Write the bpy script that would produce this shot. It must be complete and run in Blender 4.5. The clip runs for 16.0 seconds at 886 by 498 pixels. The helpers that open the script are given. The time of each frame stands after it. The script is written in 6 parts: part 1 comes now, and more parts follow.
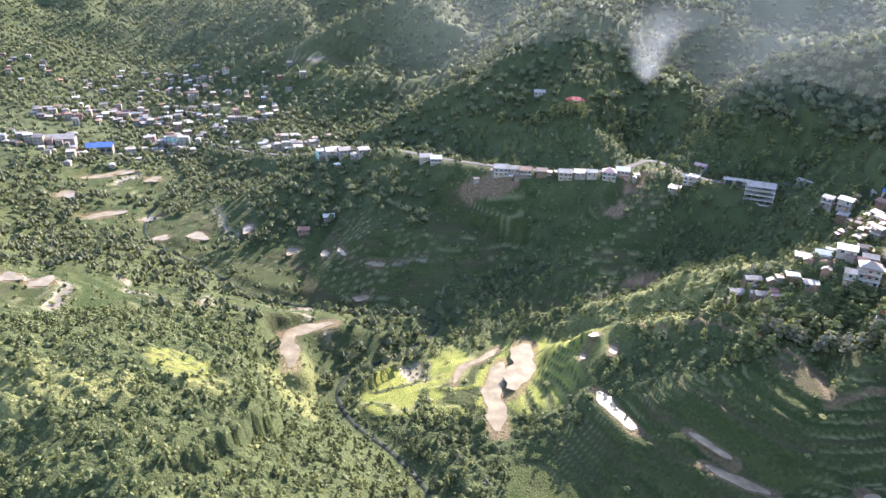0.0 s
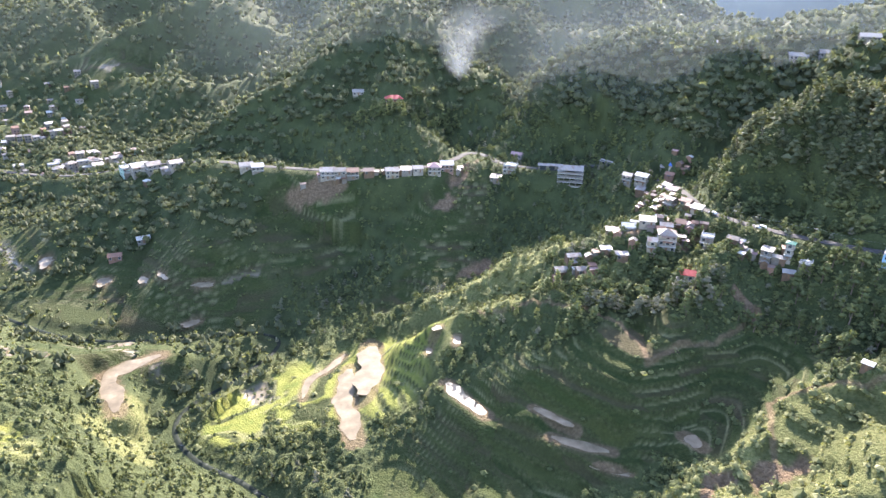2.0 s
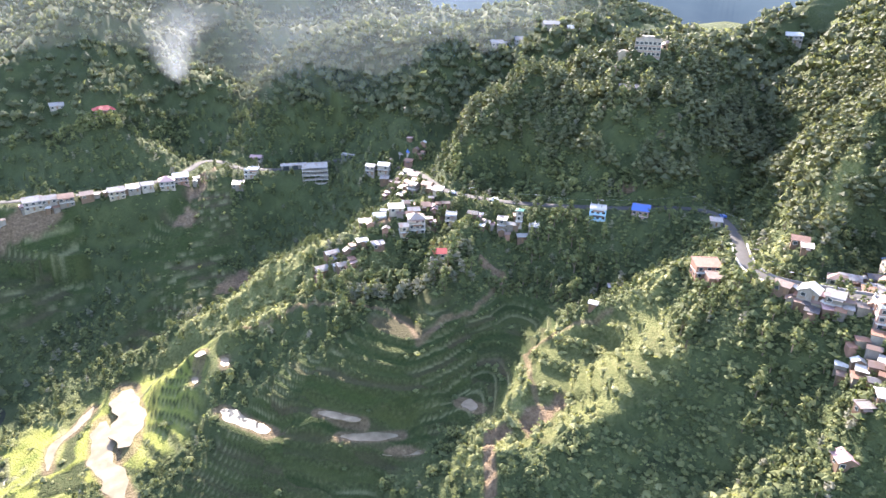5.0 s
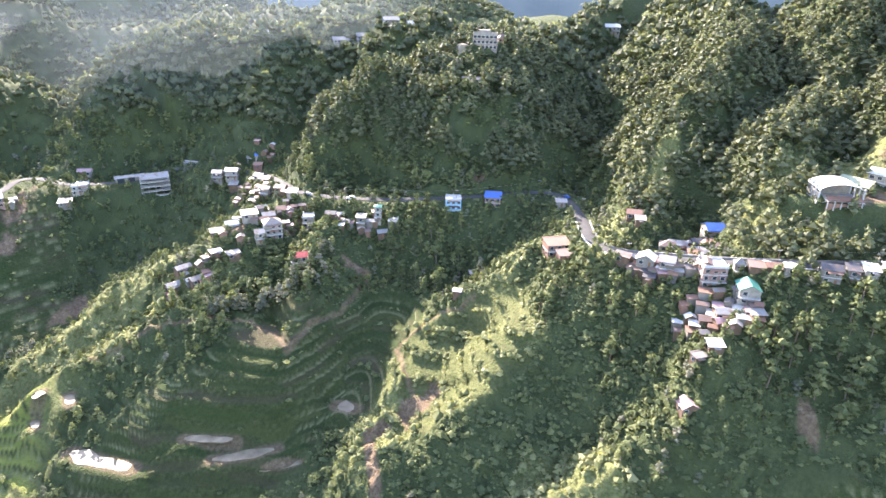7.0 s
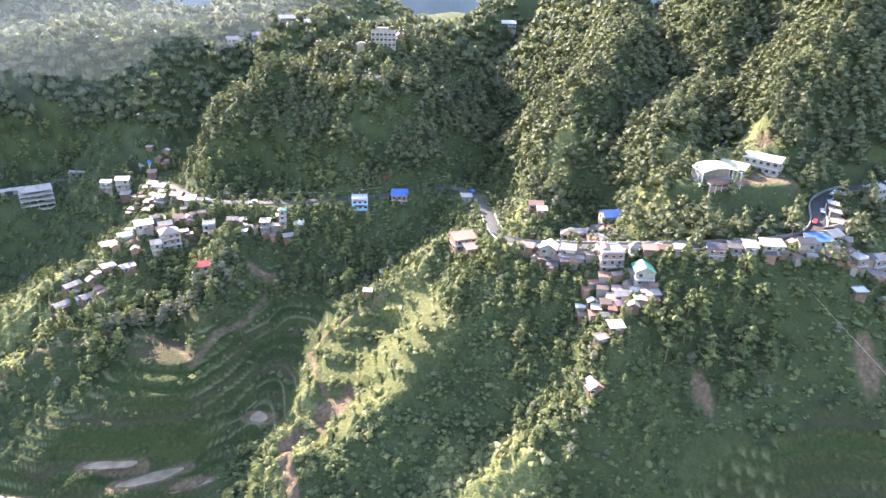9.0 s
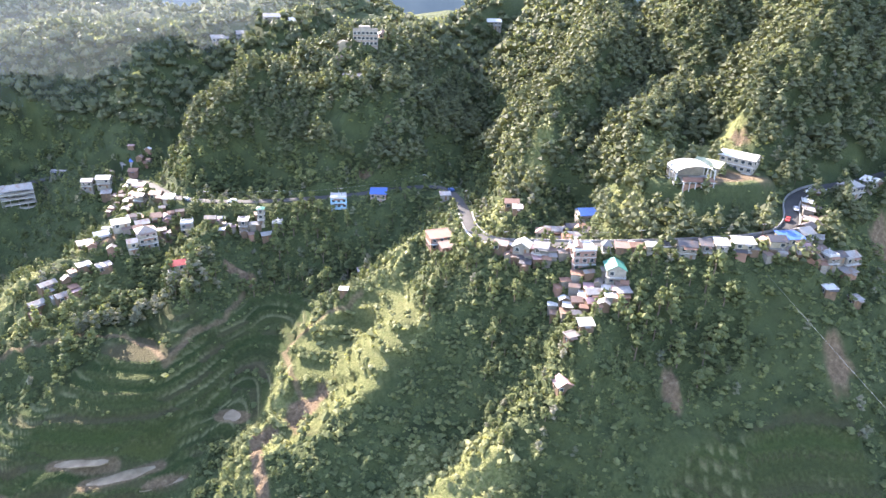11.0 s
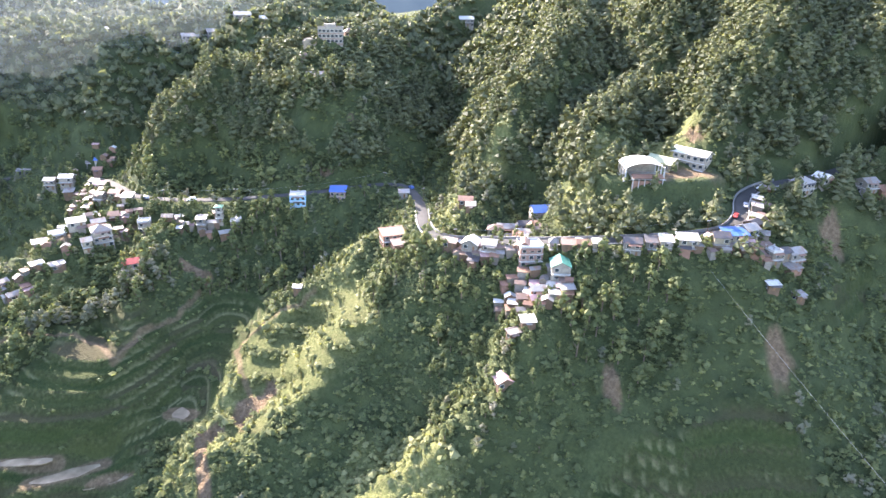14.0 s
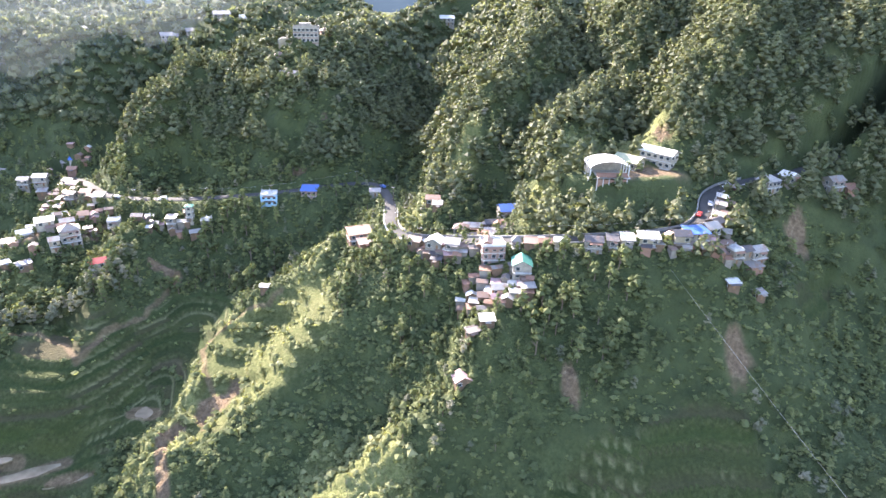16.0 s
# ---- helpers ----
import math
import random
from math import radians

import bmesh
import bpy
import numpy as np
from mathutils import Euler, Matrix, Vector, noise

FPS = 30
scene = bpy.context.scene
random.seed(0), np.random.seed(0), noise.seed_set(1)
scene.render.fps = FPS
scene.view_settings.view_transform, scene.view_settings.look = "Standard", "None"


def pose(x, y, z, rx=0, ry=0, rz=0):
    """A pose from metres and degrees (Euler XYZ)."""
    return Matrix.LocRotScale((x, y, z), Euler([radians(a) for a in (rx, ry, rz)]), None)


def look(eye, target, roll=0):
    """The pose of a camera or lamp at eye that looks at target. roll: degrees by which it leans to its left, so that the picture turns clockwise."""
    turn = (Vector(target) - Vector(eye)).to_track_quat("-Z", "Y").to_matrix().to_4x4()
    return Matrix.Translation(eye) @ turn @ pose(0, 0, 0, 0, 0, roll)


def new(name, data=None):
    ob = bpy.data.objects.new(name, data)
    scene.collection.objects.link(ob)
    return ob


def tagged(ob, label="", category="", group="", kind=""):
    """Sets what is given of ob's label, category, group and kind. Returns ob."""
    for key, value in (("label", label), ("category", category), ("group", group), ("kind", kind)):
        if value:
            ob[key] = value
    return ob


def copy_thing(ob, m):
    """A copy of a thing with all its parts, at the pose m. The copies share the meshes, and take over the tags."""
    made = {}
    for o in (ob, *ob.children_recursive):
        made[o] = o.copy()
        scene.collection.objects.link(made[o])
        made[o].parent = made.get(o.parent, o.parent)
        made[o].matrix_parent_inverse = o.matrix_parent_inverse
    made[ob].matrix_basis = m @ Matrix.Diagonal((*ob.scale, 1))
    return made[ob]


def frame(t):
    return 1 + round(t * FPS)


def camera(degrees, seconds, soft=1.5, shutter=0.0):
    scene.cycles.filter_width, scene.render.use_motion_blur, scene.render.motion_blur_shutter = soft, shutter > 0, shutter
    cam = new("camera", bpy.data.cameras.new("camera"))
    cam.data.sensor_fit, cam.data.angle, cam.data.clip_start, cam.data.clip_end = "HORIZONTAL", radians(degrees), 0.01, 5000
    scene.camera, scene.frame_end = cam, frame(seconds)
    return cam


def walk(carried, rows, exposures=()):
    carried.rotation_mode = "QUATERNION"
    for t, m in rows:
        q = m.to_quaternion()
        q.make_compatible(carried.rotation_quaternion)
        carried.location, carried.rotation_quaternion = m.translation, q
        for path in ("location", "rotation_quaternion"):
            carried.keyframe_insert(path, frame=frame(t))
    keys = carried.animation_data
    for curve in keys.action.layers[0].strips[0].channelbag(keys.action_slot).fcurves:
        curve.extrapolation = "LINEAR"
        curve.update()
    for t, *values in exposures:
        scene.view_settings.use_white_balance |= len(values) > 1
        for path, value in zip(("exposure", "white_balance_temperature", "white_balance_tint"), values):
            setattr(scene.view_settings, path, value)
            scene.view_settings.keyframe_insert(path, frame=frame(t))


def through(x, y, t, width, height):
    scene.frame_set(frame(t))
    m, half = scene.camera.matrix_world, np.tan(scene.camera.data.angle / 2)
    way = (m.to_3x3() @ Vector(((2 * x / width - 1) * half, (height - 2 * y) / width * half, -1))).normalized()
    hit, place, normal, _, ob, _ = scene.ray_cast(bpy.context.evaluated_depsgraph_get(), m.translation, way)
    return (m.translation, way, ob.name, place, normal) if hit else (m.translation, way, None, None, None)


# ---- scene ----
cam = camera(70.1, 16.0, soft=1.5)
PATH = [
    (0, 0, 0, 200, 5.55, -23.93, -1.22),
    (0.5, 0.04, 1.05, 200, 1.7, -23.86, -1.25),
    (1, 0.31, 2.15, 199.87, -2.24, -23.77, -1.3),
    (1.5, 0.65, 3.17, 200.08, -6.34, -23.72, -1.29),
    (2, 1.09, 4.08, 200.13, -10.47, -23.65, -1.31),
    (2.5, 1.2, 5.26, 200.15, -14.93, -23.56, -1.33),
    (3, 1.7, 6.12, 200.23, -19.83, -23.49, -1.31),
    (3.5, 1.57, 6.47, 200.37, -23.98, -23.43, -1.33),
    (4, 1.7, 6.5, 200.58, -27.2, -23.48, -1.33),
    (6.5, 1.52, 6.53, 201.04, -44.89, -23.52, -1.36),
    (7, 1.5, 6.53, 201.03, -47.82, -23.53, -1.38),
    (7.5, 1.74, 6.31, 200.99, -50.42, -23.52, -1.38),
    (8, 2.33, 5.88, 201.06, -52.78, -23.55, -1.37),
    (8.5, 2.85, 5.07, 201.1, -55.03, -23.53, -1.39),
    (9, 3.57, 3.95, 201.15, -56.12, -23.53, -1.42),
    (11.5, 10.66, -7.27, 201.44, -56.3, -23.68, -1.36),
    (12, 12.37, -9.96, 201.5, -56.35, -23.73, -1.34),
    (12.5, 14.11, -12.73, 201.58, -56.39, -23.75, -1.32),
    (13, 15.89, -15.53, 201.67, -56.43, -23.78, -1.3),
    (13.5, 17.72, -18.39, 201.72, -56.49, -23.8, -1.28),
    (14, 19.57, -21.31, 201.77, -56.52, -23.83, -1.26),
    (14.5, 21.41, -24.23, 201.8, -56.56, -23.86, -1.27),
    (15, 23.28, -27.18, 201.84, -56.61, -23.87, -1.26),
    (15.5, 25.15, -30.14, 201.92, -56.66, -23.86, -1.23),
    (16, 27.07, -33.11, 201.92, -56.68, -23.88, -1.23),
]
walk(cam, [(t, pose(x, y, z, 90 + pitch, roll, yaw)) for t, x, y, z, yaw, pitch, roll in PATH],
     exposures=[(0.0, 2.22, 6050, 23), (5.0, 2.7, 6250, 24), (16.0, 2.78, 6250, 24)])

# ---- light ----
SUN_AZ, SUN_EL = 20.0, 30.0      # degrees to the right of +y, and above the horizon
sky = bpy.data.worlds.new("sky")
scene.world = sky
sky.use_nodes = True
nt = sky.node_tree
nt.nodes.clear()
tex = nt.nodes.new("ShaderNodeTexSky")
tex.sky_type = 'NISHITA'
tex.sun_disc = False
tex.sun_elevation = radians(SUN_EL)
tex.sun_rotation = radians(SUN_AZ)
tex.air_density, tex.dust_density, tex.ozone_density, tex.altitude = 1.2, 2.5, 1.0, 1200
bg = nt.nodes.new("ShaderNodeBackground")
bg.inputs["Strength"].default_value = 0.15
out = nt.nodes.new("ShaderNodeOutputWorld")
nt.links.new(tex.outputs[0], bg.inputs[0])
nt.links.new(bg.outputs[0], out.inputs[0])
sun_data = bpy.data.lights.new("sun", 'SUN')
sun_data.energy, sun_data.angle, sun_data.color = 4.8, radians(0.6), (1.0, 0.92, 0.76)
sun = new("sun", sun_data)
az, el = radians(SUN_AZ), radians(SUN_EL)
sun_dir = Vector((math.sin(az) * math.cos(el), math.cos(az) * math.cos(el), math.sin(el)))
sun.matrix_world = look(sun_dir * 900, (0, 0, 0))

# ---- materials ----
class Nodes:
    """Small builder for a node material."""

    def __init__(self, name, roughness=0.8):
        self.m = bpy.data.materials.new(name)
        self.m.use_nodes = True
        self.t = self.m.node_tree
        self.b = self.t.nodes["Principled BSDF"]
        self.b.inputs["Roughness"].default_value = roughness

    def add(self, kind, **inputs):
        n = self.t.nodes.new(kind)
        for key, value in inputs.items():
            key = key.replace("_", " ")
            if isinstance(value, bpy.types.NodeSocket):
                self.t.links.new(value, n.inputs[key])
            else:
                n.inputs[key].default_value = value
        return n

    def link(self, a, b):
        self.t.links.new(a, b)

    def place(self):
        return self.add("ShaderNodeNewGeometry").outputs["Position"]

    def noise(self, scale, detail=4.0, vector=None, rough=0.6):
        n = self.add("ShaderNodeTexNoise", Scale=scale, Detail=detail, Roughness=rough)
        self.link(vector or self.place(), n.inputs["Vector"])
        return n.outputs["Fac"]

    def ramp(self, fac, stops):
        n = self.add("ShaderNodeValToRGB")
        e = n.color_ramp.elements
        while len(e) < len(stops):
            e.new(0.5)
        for item, (p, c) in zip(e, stops):
            item.position = p
            item.color = (*c, 1) if len(c) == 3 else c
        self.link(fac, n.inputs[0])
        return n.outputs[0]

    def mix(self, fac, a, b, how="MIX"):
        n = self.t.nodes.new("ShaderNodeMix")
        n.data_type, n.blend_type = "RGBA", how
        for i, v in ((0, fac), (6, a), (7, b)):
            if isinstance(v, bpy.types.NodeSocket):
                self.link(v, n.inputs[i])
            else:
                n.inputs[i].default_value = v if i == 0 else (*v, 1)
        return n.outputs[2]

    def math(self, how, a, b=0.5, c=0.5):
        n = self.t.nodes.new("ShaderNodeMath")
        n.operation = how
        for i, v in enumerate((a, b, c)):
            if isinstance(v, bpy.types.NodeSocket):
                self.link(v, n.inputs[i])
            else:
                n.inputs[i].default_value = v
        return n.outputs[0]

    def value(self, name):
        n = self.t.nodes.new("ShaderNodeAttribute")
        n.attribute_name = name
        return n.outputs["Fac"]

    def bump(self, h, strength=0.5, distance=0.3):
        n = self.add("ShaderNodeBump", Strength=strength, Distance=distance, Height=h)
        self.link(n.outputs[0], self.b.inputs["Normal"])

    def done(self, colour=None, rough=None):
        if colour is not None:
            self.link(colour, self.b.inputs["Base Color"])
        if rough is not None:
            self.link(rough, self.b.inputs["Roughness"])
        return self.m


def ground_material():
    n = Nodes("ground", 0.95)
    n.b.inputs["Specular IOR Level"].default_value = 0.15
    big, mid, fine = n.noise(0.018, 5), n.noise(0.09, 5), n.noise(0.7, 6)
    wild = n.ramp(mid, [(0.30, (0.038, 0.048, 0.022)), (0.5, (0.056, 0.070, 0.030)), (0.68, (0.080, 0.094, 0.040)), (0.82, (0.11, 0.11, 0.055))])
    wild = n.mix(n.ramp(big, [(0.45, (0, 0, 0)), (0.65, (1, 1, 1))]), wild, n.ramp(fine, [(0.3, (0.040, 0.052, 0.022)), (0.7, (0.085, 0.100, 0.042))]))
    # crops by plot: young rice, stubble, yellow ripe rice, bare mud
    plot = n.value("plot")
    crop = n.ramp(plot, [(0.0, (0.020, 0.036, 0.011)), (0.25, (0.034, 0.054, 0.016)), (0.42, (0.066, 0.072, 0.026)), (0.58, (0.022, 0.038, 0.012)), (0.76, (0.075, 0.055, 0.038)), (0.92, (0.042, 0.052, 0.02))])
    ripe = n.ramp(n.noise(0.12, 4), [(0.35, (0.20, 0.23, 0.05)), (0.6, (0.34, 0.34, 0.085)), (0.75, (0.25, 0.22, 0.09))])
    crop = n.mix(n.value("ripe"), crop, ripe)
    crop = n.mix(0.4, crop, n.ramp(fine, [(0.3, (0.022, 0.036, 0.011)), (0.7, (0.075, 0.085, 0.03))]))
    mud = n.ramp(mid, [(0.35, (0.12, 0.10, 0.07)), (0.65, (0.20, 0.17, 0.125))])
    wet = n.value("wet")
    tread = n.mix(wet, crop, mud)
    bank = n.ramp(fine, [(0.32, (0.032, 0.040, 0.016)), (0.52, (0.052, 0.064, 0.024)), (0.72, (0.095, 0.09, 0.045))])
    field = n.mix(n.value("flat"), bank, tread)
    field = n.mix(n.math("MULTIPLY", n.value("rim"), 0.8), field, n.ramp(fine, [(0.3, (0.12, 0.125, 0.06)), (0.7, (0.22, 0.21, 0.12))]))
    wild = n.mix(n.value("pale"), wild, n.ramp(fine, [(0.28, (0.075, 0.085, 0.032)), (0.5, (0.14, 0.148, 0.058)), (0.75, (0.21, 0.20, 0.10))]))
    lush = n.ramp(fine, [(0.28, (0.065, 0.075, 0.028)), (0.5, (0.11, 0.118, 0.045)), (0.75, (0.17, 0.165, 0.08))])
    field = n.mix(n.math("MULTIPLY", n.value("pale"), n.math("SUBTRACT", 0.8, n.math("MULTIPLY", n.value("ripe"), 0.8))), field, lush)
    c = n.mix(n.value("field"), wild, field)
    soil = n.ramp(fine, [(0.3, (0.10, 0.068, 0.042)), (0.6, (0.19, 0.135, 0.09)), (0.8, (0.28, 0.22, 0.15))])
    c = n.mix(n.value("bare"), c, soil)
    c = n.mix(1.0, c, (1.0, 1.0, 0.92), "MULTIPLY")
    gloss = n.math("MULTIPLY", wet, n.value("flat"))
    gloss = n.math("MULTIPLY", gloss, n.value("field"))
    r = n.math("SUBTRACT", 0.95, n.math("MULTIPLY", gloss, 0.84))
    n.bump(n.math("MULTIPLY", n.noise(1.1, 6), n.math("SUBTRACT", 1.0, gloss)), 1.0, 1.3)
    return n.done(c, r)


def leaf_material(name, stops, through=0.35):
    n = Nodes(name, 0.6)
    info = n.add("ShaderNodeObjectInfo").outputs["Random"]
    tone = n.math("FRACT", n.math("ADD", n.value("tone"), info))
    isle = n.add("ShaderNodeNewGeometry").outputs["Random Per Island"]
    k = n.math("ADD", n.math("MULTIPLY", tone, 0.75), n.math("MULTIPLY", isle, 0.25))
    c = n.ramp(k, stops)
    n.link(c, n.b.inputs["Base Color"])
    n.b.inputs["Specular IOR Level"].default_value = 0.1
    t = n.add("ShaderNodeBsdfTranslucent")
    n.link(n.mix(1.0, c, (1.0, 1.0, 0.55), "MULTIPLY"), t.inputs["Color"])
    m = n.add("ShaderNodeMixShader", Fac=through)
    n.link(n.b.outputs[0], m.inputs[1])
    n.link(t.outputs[0], m.inputs[2])
    n.link(m.outputs[0], n.t.nodes["Material Output"].inputs["Surface"])
    return n.m


def plain(name, colour, roughness=0.8, spread=0.25, scale=0.8, metal=0.0, bump=0.0):
    """A painted or bare surface with stains at two scales."""
    n = Nodes(name, roughness)
    c0 = tuple(v * (1 - spread) for v in colour)
    c1 = tuple(min(1.0, v * (1 + spread * 0.5)) for v in colour)
    k = n.math("ADD", n.math("MULTIPLY", n.noise(scale, 5), 0.6), n.math("MULTIPLY", n.noise(scale * 6, 4), 0.4))
    c = n.ramp(k, [(0.3, c0), (0.7, c1)])
    n.b.inputs["Metallic"].default_value = metal
    n.b.inputs["Specular IOR Level"].default_value = 0.5 if roughness < 0.5 else 0.2
    if bump:
        n.bump(n.noise(scale * 8, 4), 0.6, bump)
    return n.done(c)


GROUND = ground_material()
LEAF_BROAD = leaf_material("leaf_broad", [(0.0, (0.089, 0.107, 0.0488)), (0.4, (0.126, 0.145, 0.0643)), (0.7, (0.162, 0.179, 0.0776)), (0.9, (0.21, 0.219, 0.0945)), (1.0, (0.293, 0.295, 0.111))], 0.42)
LEAF_PINE = leaf_material("leaf_pine", [(0.0, (0.105, 0.119, 0.0688)), (0.4, (0.142, 0.154, 0.0887)), (0.8, (0.183, 0.193, 0.108)), (1.0, (0.231, 0.239, 0.133))], 0.5)
# paler leaves: partly their own colour, partly sunlight painted onto the spurs
LEAF_PALE = leaf_material("leaf_pale", [(0.0, (0.142, 0.158, 0.0665)), (0.5, (0.231, 0.239, 0.105)), (1.0, (0.345, 0.336, 0.167))], 0.42)
LEAF_GREY = leaf_material("leaf_grey", [(0.0, (0.126, 0.132, 0.0862)), (0.5, (0.188, 0.188, 0.129)), (1.0, (0.262, 0.245, 0.185))], 0.42)
BARK = plain("bark", (0.16, 0.125, 0.09), 0.95, 0.4, 1.5)


def paddy_material():
    n = Nodes("paddy_water", 0.3)
    n.b.inputs["Specular IOR Level"].default_value = 0.12
    c = n.ramp(n.noise(0.16, 4), [(0.36, (0.13, 0.105, 0.065)), (0.55, (0.19, 0.155, 0.10)), (0.72, (0.27, 0.225, 0.15))])
    n.bump(n.noise(2.5, 3), 0.08, 0.05)
    return n.done(c)


PADDY = paddy_material()


def sheet_metal(name, colour, rust=0.2, roughness=0.6, metal=0.0):
    """Ribbed roofing sheet with rust and streaks."""
    n = Nodes(name, roughness)
    n.b.inputs["Specular IOR Level"].default_value = 0.3
    w = n.add("ShaderNodeTexCoord").outputs["Object"]
    ribs = n.add("ShaderNodeTexWave", Scale=1.4, Distortion=0.0)
    n.link(w, ribs.inputs["Vector"])
    blot = n.noise(0.35, 5)
    c = n.ramp(n.noise(1.6, 4), [(0.35, tuple(v * 0.78 for v in colour)), (0.65, colour)])
    spots_ = n.ramp(blot, [(0.62 - rust * 0.25, (0, 0, 0)), (0.78 - rust * 0.2, (1, 1, 1))])
    c = n.mix(n.math("MULTIPLY", spots_, 0.75), c, (0.20, 0.11, 0.065))
    n.b.inputs["Metallic"].default_value = metal
    n.bump(ribs.outputs["Fac"], 0.5, 0.05)
    return n.done(c)


ROOFS = {
    "zinc": sheet_metal("roof_zinc", (0.306, 0.283, 0.254), 0.45), "white": sheet_metal("roof_white", (0.58, 0.554, 0.493), 0.2), "rust": sheet_metal("roof_rust", (0.255, 0.138, 0.0924), 0.6),
    "brown": sheet_metal("roof_brown", (0.204, 0.138, 0.108), 0.3), "red": sheet_metal("roof_red", (0.48, 0.07, 0.06), 0.05), "green": sheet_metal("roof_green", (0.06, 0.21, 0.15), 0.0),
    "blue": sheet_metal("roof_blue", (0.06, 0.14, 0.40), 0.0), "dark": sheet_metal("roof_dark", (0.085, 0.077, 0.077), 0.2), "olive": sheet_metal("roof_olive", (0.34, 0.348, 0.208), 0.0),
    "pink": sheet_metal("roof_pink", (0.383, 0.243, 0.231), 0.3), "grey": sheet_metal("roof_grey", (0.212, 0.194, 0.173), 0.5),
}
WALLS = {
    "white": plain("wall_white", (0.318, 0.282, 0.228), 0.85, 0.5, 0.5), "cream": plain("wall_cream", (0.299, 0.255, 0.18), 0.85, 0.4, 0.5), "pink": plain("wall_pink", (0.292, 0.188, 0.152), 0.9, 0.4, 0.5),
    "concrete": plain("wall_concrete", (0.191, 0.167, 0.135), 0.92, 0.45, 0.5), "wood": plain("wall_wood", (0.153, 0.103, 0.0675), 0.9, 0.35, 0.7), "blue": plain("wall_blue", (0.25, 0.48, 0.66), 0.8, 0.2, 0.5),
    "grey": plain("wall_grey", (0.236, 0.212, 0.177), 0.9, 0.45, 0.5), "brick": plain("wall_brick", (0.267, 0.157, 0.112), 0.92, 0.3, 0.6), "green": plain("wall_green", (0.36, 0.52, 0.44), 0.85, 0.2, 0.5),
}
GLASS = plain("window_glass", (0.035, 0.045, 0.05), 0.12, 0.3, 0.4)
FRAME = plain("window_frame", (0.45, 0.44, 0.42), 0.6, 0.2, 0.8)
DOOR = plain("door_wood", (0.20, 0.12, 0.07), 0.7, 0.3, 0.9)
SLAB = plain("concrete_slab", (0.46, 0.45, 0.42), 0.92, 0.3, 0.5)
ASPHALT = plain("asphalt", (0.066, 0.063, 0.058), 0.9, 0.3, 0.25)
ROADSIDE = plain("pale_concrete", (0.42, 0.40, 0.36), 0.92, 0.35, 0.2)
STONE = plain("stone_wall", (0.27, 0.26, 0.24), 0.95, 0.45, 0.7, 0.0, 0.2)
STEEL = plain("steel", (0.45, 0.45, 0.45), 0.5, 0.2, 0.8, 0.6)

# ---- the lie of the land ----
def rough(x, y, size, seed=0.0, octaves=4):
    """Smooth value noise on arrays, about -1 to 1, with features of that many metres."""
    total, amp, norm = np.zeros_like(x), 1.0, 0.0
    for o in range(octaves):
        u, v = x / size * 2 ** o + seed * 17.3 + o * 5.1, y / size * 2 ** o - seed * 9.7 + o * 3.7
        iu, iv = np.floor(u), np.floor(v)
        fu, fv = u - iu, v - iv
        fu, fv = fu * fu * (3 - 2 * fu), fv * fv * (3 - 2 * fv)

        def corner(a, b):
            h = np.sin(a * 127.1 + b * 311.7 + seed * 74.7) * 43758.5453
            return (h - np.floor(h)) * 2 - 1
        total += amp * ((corner(iu, iv) * (1 - fu) + corner(iu + 1, iv) * fu) * (1 - fv) + (corner(iu, iv + 1) * (1 - fu) + corner(iu + 1, iv + 1) * fu) * fv)
        norm += amp
        amp *= 0.5
    return total / norm * 1.4


def along(line, x, y):
    """Distance from a polyline of (x, y, z), and the height of its nearest point."""
    best, high = np.full_like(x, 1e9), np.zeros_like(x)
    for (ax, ay, az_), (bx, by, bz) in zip(line[:-1], line[1:]):
        dx, dy = bx - ax, by - ay
        k = np.clip(((x - ax) * dx + (y - ay) * dy) / (dx * dx + dy * dy), 0, 1)
        d = np.hypot(x - ax - k * dx, y - ay - k * dy)
        near = d < best
        best = np.where(near, d, best)
        high = np.where(near, az_ + k * (bz - az_), high)
    return best, high


def step(a, b, v):
    k = np.clip((v - a) / (b - a), 0, 1)
    return k * k * (3 - 2 * k)


